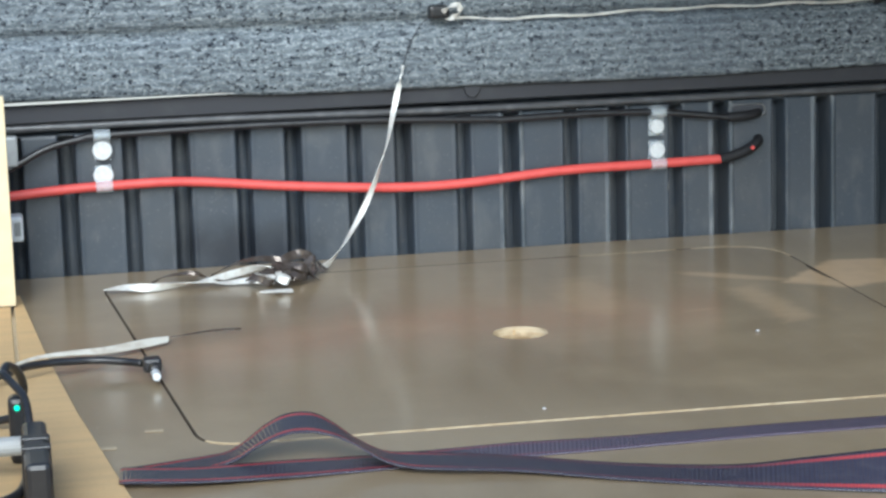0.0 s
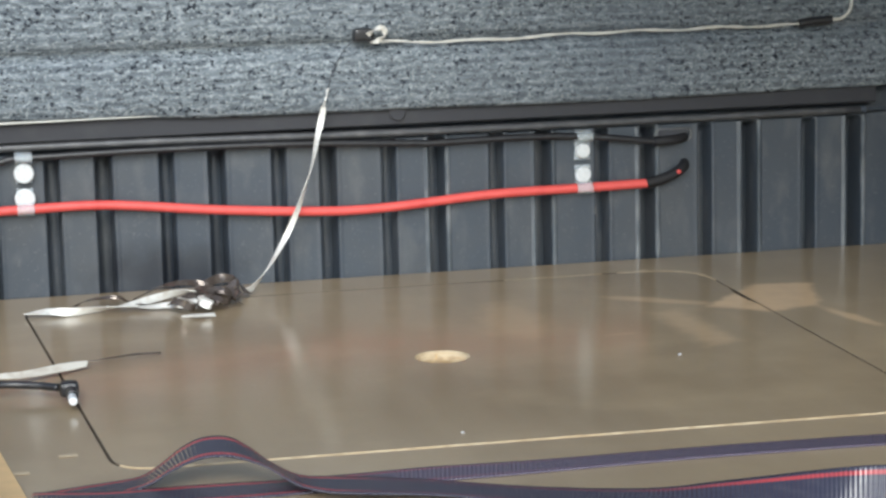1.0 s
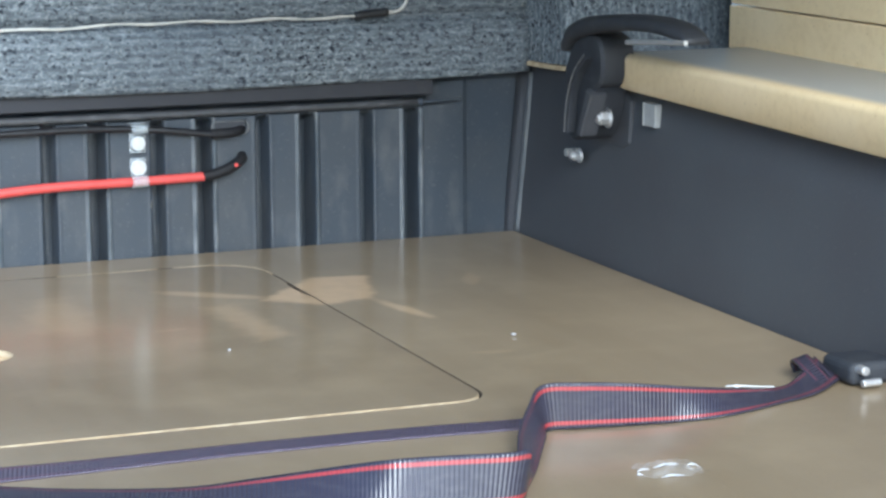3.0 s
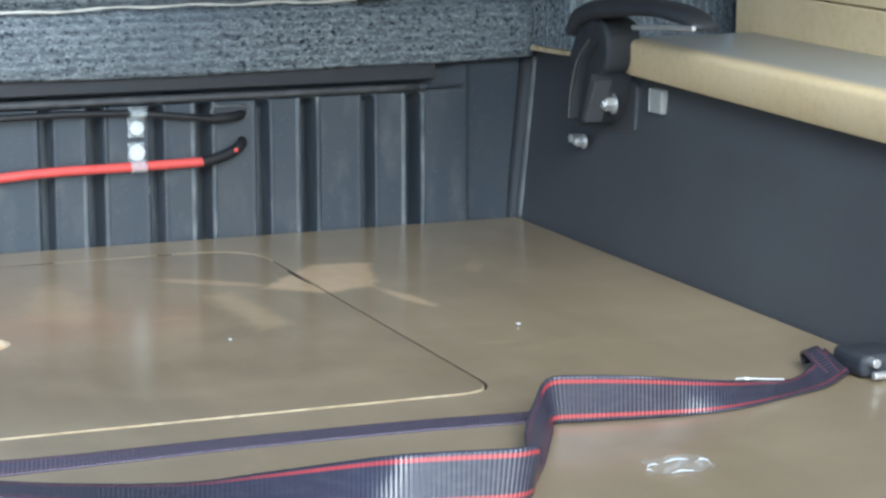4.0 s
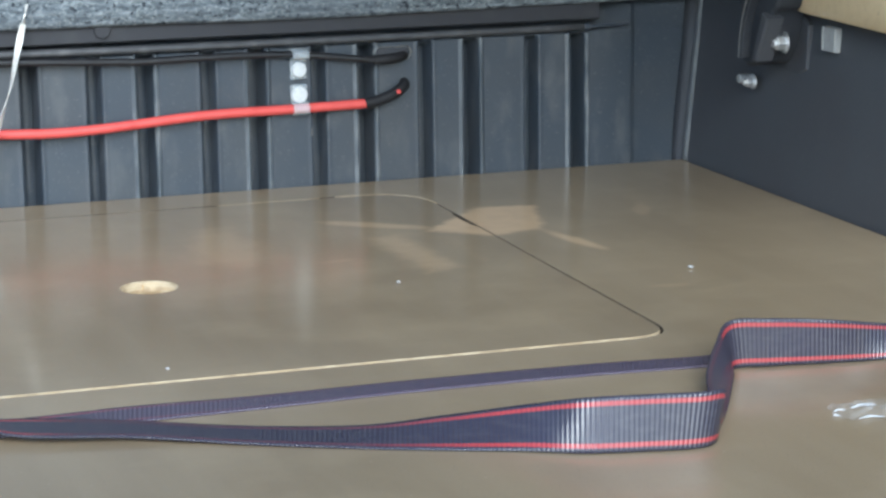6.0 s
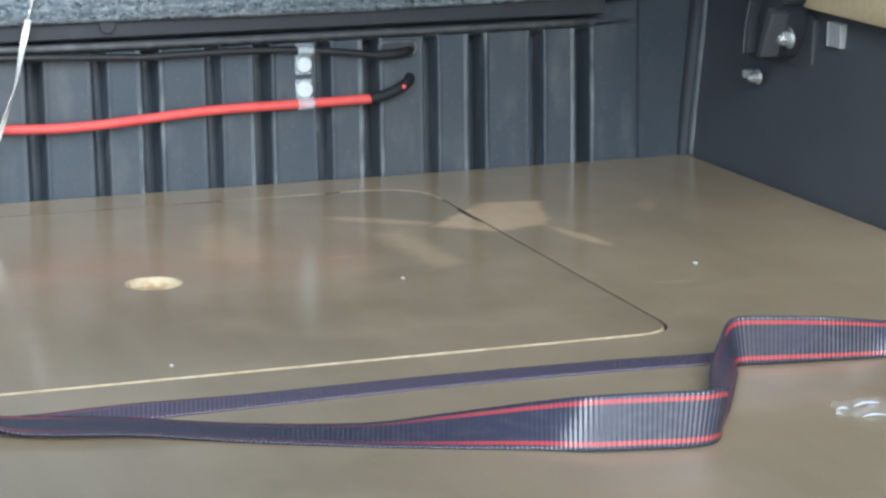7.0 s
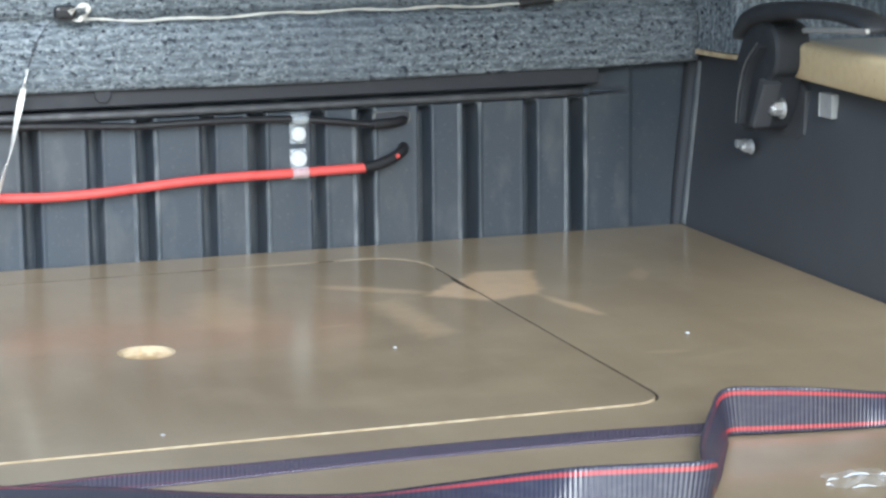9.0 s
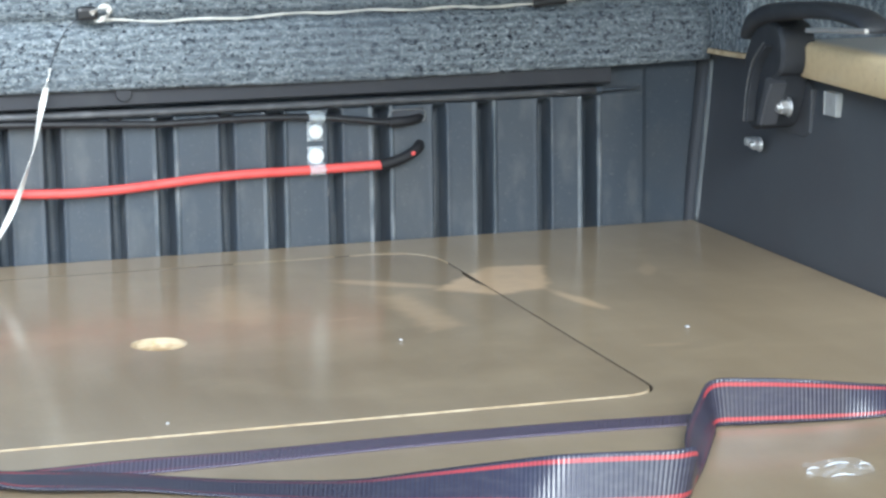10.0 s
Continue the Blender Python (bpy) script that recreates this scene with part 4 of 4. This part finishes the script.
part("strip", ribbon([((-1.49, -0.640, 0.020), (-1.488, -0.630, 0.022)), ((-1.449, -0.585, 0.019), (-1.447, -0.578, 0.021)), ((-1.412, -0.535, 0.017), (-1.41, -0.528, 0.0195)), ((-1.372, -0.508, 0.013), (-1.370, -0.499, 0.016)),
                      ((-1.335, -0.490, 0.008), (-1.332, -0.475, 0.012)), ((-1.29, -0.464, 0.006), (-1.288, -0.442, 0.010)), ((-1.262, -0.442, 0.005), (-1.260, -0.428, 0.008))], 0.0009, 3, 6), TAPE, tape)
part("tail", twisted([(-1.262, -0.428, 0.007), (-1.235, -0.418, 0.007), (-1.205, -0.408, 0.007), (-1.175, -0.40, 0.005)], 0.0024, 0.2, 1.2), BROWN_FILM, tape, "dark translucent tail")
plug = thing("plug_lead", (-1.33, -0.57, 0.0), "black lead ending in an angled plug with a silver tip", "cable")
part("lead", tube([(-1.52, -0.66, 0.02), (-1.449, -0.606, 0.020), (-1.414, -0.566, 0.019), (-1.359, -0.549, 0.016), (-1.322, -0.556, 0.014), (-1.300, -0.567, 0.013)], 0.0042, 10), RUBBER, plug, smooth=True)
part("boot", block(-1.300, -1.280, -0.588, -0.568, 0.006, 0.0215, 0.004), RUBBER, plug, "black moulded boot")
part("shell", disc((-1.2885, -0.597, 0.0125), "y", 0.0062, 0.022, 14, 0.001), RUBBER, plug)
part("tip", disc((-1.2890, -0.617, 0.0115), "y", 0.0046, 0.022, 14, 0.001), SCREW, plug, "silver barrel tip")

adapter = thing("power_adapter", (-1.44, -0.9, 0.006), "black power adapter with a green light and plugged leads", "adapter")
part("case", block(-1.4435, -1.4275, -0.90, -0.878, 0.006, 0.069, 0.005), RUBBER, adapter)
part("indicator", disc((-1.4355, -0.9005, 0.060), "y", 0.0027, 0.003, 14, 0.0006), GREEN, adapter, "lit green indicator")
part("grey_plug", disc((-1.457, -0.957, 0.040), "x", 0.0088, 0.06, 16, 0.003), GREY, adapter, "pale grey plug body")
part("connector", block(-1.433, -1.411, -1.10, -0.955, 0.0065, 0.062, 0.005), RUBBER, adapter, "black connector block")
part("rib", block(-1.4345, -1.4095, -1.02, -1.008, 0.0065, 0.0635, 0.0015), RUBBER, adapter)
part("rib", block(-1.4345, -1.4095, -1.05, -1.038, 0.0065, 0.0635, 0.0015), RUBBER, adapter)
part("lead", tube([(-1.425, -0.96, 0.055), (-1.428, -0.93, 0.075), (-1.436, -0.905, 0.082), (-1.446, -0.88, 0.088)], 0.0038, 10), RUBBER, adapter, smooth=True)
part("lead", tube([(-1.440, -0.90, 0.03), (-1.430, -0.925, 0.028), (-1.424, -0.945, 0.03), (-1.423, -0.96, 0.035)], 0.0045, 10), RUBBER, adapter, smooth=True)
part("lead", tube([(-1.43, -0.955, 0.022), (-1.432, -0.985, 0.014), (-1.443, -1.02, 0.012), (-1.47, -1.04, 0.011), (-1.52, -1.05, 0.011)], 0.0045, 10), RUBBER, adapter, smooth=True)
part("lead", tube([(-1.446, -0.87, 0.084), (-1.442, -0.85, 0.088), (-1.432, -0.82, 0.074), (-1.428, -0.80, 0.05), (-1.440, -0.78, 0.02), (-1.50, -0.76, 0.012)], 0.0042, 10), RUBBER, adapter, smooth=True)

# ---- tie-down strap ----
strap = thing("tie_down_strap", (-0.7, -1.05, 0.0), "black webbing strap with red edge lines, loosely looped on the deck", "strap")
EDGES = [((-0.070, -0.965, 0.006), (-0.078, -0.925, 0.022)), ((-0.118, -0.998, 0.003), (-0.110, -0.956, 0.016)), ((-0.167, -1.014, 0.002), (-0.148, -0.978, 0.0085)), ((-0.231, -1.034, 0.0015), (-0.216, -1.006, 0.0195)),
         ((-0.285, -1.039, 0.001), (-0.278, -1.026, 0.0315)), ((-0.344, -1.032, 0.001), (-0.346, -1.033, 0.043)), ((-0.401, -1.022, 0.001), (-0.400, -1.018, 0.0455)), ((-0.432, -1.018, 0.001), (-0.437, -1.012, 0.045)),
         ((-0.4464, -1.042, 0.001), (-0.4634, -1.0391, 0.034)), ((-0.4748, -1.0929, 0.003), (-0.4948, -1.0842, 0.021)), ((-0.5048, -1.1442, 0.002), (-0.5245, -1.1507, 0.02)), ((-0.5316, -1.1844, 0.001), (-0.5436, -1.2063, 0.034)),
         ((-0.553, -1.219, 0.001), (-0.543, -1.214, 0.045)), ((-0.575, -1.227, 0.001), (-0.566, -1.219, 0.046)), ((-0.617, -1.220, 0.001), (-0.612, -1.209, 0.046)), ((-0.664, -1.208, 0.001), (-0.658, -1.193, 0.0435)),
         ((-0.704, -1.187, 0.001), (-0.692, -1.155, 0.031)), ((-0.768, -1.159, 0.001), (-0.755, -1.120, 0.018)), ((-0.830, -1.130, 0.001), (-0.818, -1.094, 0.009)), ((-0.915, -1.088, 0.002), (-0.906, -1.052, 0.006)),
         ((-1.001, -1.046, 0.005), (-0.994, -1.009, 0.008)), ((-1.062, -1.030, 0.007), (-1.049, -0.986, 0.009)), ((-1.090, -1.017, 0.007), (-1.083, -0.973, 0.009)), ((-1.110, -1.005, 0.010), (-1.102, -0.962, 0.008)),
         ((-1.1235, -0.995, 0.0158), (-1.115, -0.9506, 0.010)), ((-1.137, -0.985, 0.0237), (-1.132, -0.9395, 0.0185)), ((-1.1534, -0.975, 0.0297), (-1.149, -0.929, 0.0305)), ((-1.1725, -0.965, 0.0328), (-1.167, -0.920, 0.0392)),
         ((-1.1926, -0.960, 0.032), (-1.190, -0.915, 0.0386)), ((-1.2096, -0.958, 0.027), (-1.210, -0.912, 0.0292)), ((-1.226, -0.955, 0.019), (-1.229, -0.909, 0.0145)), ((-1.240, -0.955, 0.011), (-1.246, -0.911, 0.006)),
         ((-1.262, -0.958, 0.0055), (-1.266, -0.914, 0.004)), ((-1.30, -0.962, 0.002), (-1.295, -0.918, 0.003)), ((-1.338, -0.975, 0.002), (-1.332, -0.930, 0.0035)),
         ((-1.3505, -0.983, 0.0045), (-1.346, -0.940, 0.006)), ((-1.340, -0.993, 0.0075), (-1.337, -0.950, 0.009)), ((-1.283, -1.003, 0.006), (-1.279, -0.958, 0.007)), ((-1.207, -1.000, 0.003), (-1.201, -0.956, 0.006)),
         ((-1.145, -0.996, 0.0015), (-1.137, -0.951, 0.003)), ((-1.07, -0.992, 0.001), (-1.064, -0.947, 0.0015)), ((-0.991, -0.990, 0.001), (-0.983, -0.953, 0.004)), ((-0.89, -0.989, 0.001), (-0.881, -0.953, 0.002)),
         ((-0.733, -0.986, 0.001), (-0.721, -0.951, 0.001)), ((-0.571, -0.992, 0.001), (-0.557, -0.958, 0.001)), ((-0.456, -1.003, 0.001), (-0.440, -0.970, 0.001)), ((-0.41, -1.004, 0.001), (-0.395, -0.962, 0.001))]
part("webbing", ribbon(EDGES, 0.0017, 14, 8), WEBBING, strap, smooth=True)
part("keeper", ribbon([((-0.106, -0.985, 0.004), (-0.085, -0.975, 0.004)), ((-0.110, -0.958, 0.016), (-0.088, -0.948, 0.018)), ((-0.107, -0.932, 0.021), (-0.084, -0.922, 0.023)), ((-0.098, -0.912, 0.014), (-0.076, -0.905, 0.015)),
                      ((-0.095, -0.915, 0.004), (-0.072, -0.905, 0.004))], 0.003, 8, 6), WEBBING, strap, "folded webbing end", smooth=True)
part("buckle", block(-0.070, -0.012, -0.985, -0.925, 0.001, 0.026, 0.008, 3), LATCH_BLACK, strap, "black steel cam buckle")
part("pin", disc((-0.060, -0.990, 0.020), "y", 0.0048, 0.014, 14, 0.001), ZINC, strap, "bright buckle pin")
part("pin", disc((-0.052, -0.995, 0.007), "x", 0.0042, 0.022, 14, 0.001), ZINC, strap, "bright buckle pin")
tie = thing("strap_edge_sliver", (-0.19, -1.0, 0.03), "thin white sliver lying along the strap edge", "cable tie")
part("band", tube([(-0.232, -1.008, 0.0235), (-0.215, -1.002, 0.0210), (-0.19, -0.996, 0.0165), (-0.166, -0.990, 0.0125)], 0.0008, 6), WHITE, tie)
part("head", block(-0.218, -0.214, -1.004, -1.000, 0.0195, 0.0222, 0.0006), WHITE, tie)

# ---- scraps on the deck ----


def film_scrap(cx, cy, w, d, seed):
    """A crumpled piece of clear film lying flat."""
    bm = bmesh.new()
    n = 14
    grid = []
    for i in range(n + 1):
        row = []
        for j in range(n + 1):
            u, v = i / n - 0.5, j / n - 0.5
            k = 1 + 0.35 * noise.noise(Vector((math.atan2(v, u + 1e-4) * 1.2, seed, 0)))
            r = max(abs(u), abs(v)) * 2
            z = 0.0025 + 0.014 * abs(noise.noise(Vector((u * 5, v * 5, seed)))) + 0.003 * noise.noise(Vector((u * 14, v * 14, seed)))
            row.append(bm.verts.new((cx + u * w * k * (1 - 0.2 * r * abs(v)), cy + v * d * k, max(z * (1.1 - 0.5 * r), 0.001))))
        grid.append(row)
    for i in range(n):
        for j in range(n):
            bm.faces.new((grid[i][j], grid[i + 1][j], grid[i + 1][j + 1], grid[i][j + 1]))
    bmesh.ops.solidify(bm, geom=bm.faces[:], thickness=0.0004)
    return bm


scrap = thing("film_scrap", (-0.39, -1.185, 0.0), "crumpled scrap of clear plastic film on the deck", "plastic scrap")
part("film", film_scrap(-0.390, -1.184, 0.062, 0.050, 3.0), FILM, scrap)
# glints on the creases, drawn as thin pale ribbons
for (x0, y0), (x1, y1), h, w in (((-0.400, -1.172), (-0.374, -1.170), 0.0030, 0.0016), ((-0.420, -1.177), (-0.406, -1.174), 0.0022, 0.001), ((-0.408, -1.201), (-0.386, -1.203), 0.0022, 0.0014),
                                 ((-0.368, -1.176), (-0.358, -1.179), 0.0024, 0.001), ((-0.425, -1.186), (-0.419, -1.189), 0.0020, 0.001)):
    mx, my = (x0 + x1) / 2, (y0 + y1) / 2 + 0.002
    part("crease", ribbon([((x0, y0, h * 0.5), (x0, y0 + w * 0.3, h * 0.6)), ((mx, my - w / 2, h * 0.7), (mx, my + w / 2, h + 0.0004)), ((x1, y1, h * 0.5), (x1, y1 + w * 0.3, h * 0.6))], 0.0004, 3, 5), GLINT, scrap, "crease drawn as a pale glint")
for x, y, s in ((-0.613, -0.578, 0.0019), (-0.290, -0.627, 0.0024), (-0.924, -0.833, 0.0017)):
    crumb = tagged(finish("crumb", block(x - s, x + s, y - s * 1.1, y + s * 1.1, 0.0012, 0.0012 + s, s * 0.4, 2), LINING), "tiny white crumb lying on the deck", "crumb", "crumbs on the deck")
for x, y, w in ((-1.353, -0.850, 0.008), (-1.306, -0.800, 0.009)):
    flake = tagged(finish("wood_flake", block(x - w, x + w, y - 0.004, y + 0.004, 0.0006, 0.0014, 0.0004), FLAKE), "pale wood flake lying on the deck", "wood flake", "flakes on the deck")

# ---- what closes the place ----
# out of view; spans only the right, to darken that side
tagged(finish("ceiling", block(-0.85, 0.44, -1.31, 0.06, 0.80, 0.83, 0.004), LINING), "unseen pale roof, added to shade the right side", "ceiling", kind="structure")
# out of view; kept low to let sky light in from the left
tagged(finish("wall_left", block(LEFT - 0.03, LEFT - 0.002, -1.52, 0.06, -0.03, 0.262, 0.003), PAINT), "unseen low white wall at the left end", "wall", kind="structure")
# out of view; carpeted so it throws little light onto the right
tagged(finish("wall_end", block(0.42, 0.44, -1.52, 0.06, -0.03, 0.798, 0.003), CARPET_Z), "unseen grey carpeted wall, added to darken the right", "wall", kind="structure")
tagged(finish("bed_side", block(LEFT - 0.03, 0.44, -1.545, -1.5225, -0.75, -0.004, 0.004), PAINT), "white painted vehicle side below the deck", "vehicle side", kind="structure")
# ground is out of view and pale so that it lights the liner faces
bm = bmesh.new()
bmesh.ops.create_grid(bm, x_segments=2, y_segments=2, size=400)
bmesh.ops.translate(bm, verts=bm.verts, vec=(0, 0, -0.95))
tagged(finish("ground", bm, PALE_GROUND), "unseen ground, pale to bounce light up", "ground", kind="structure")
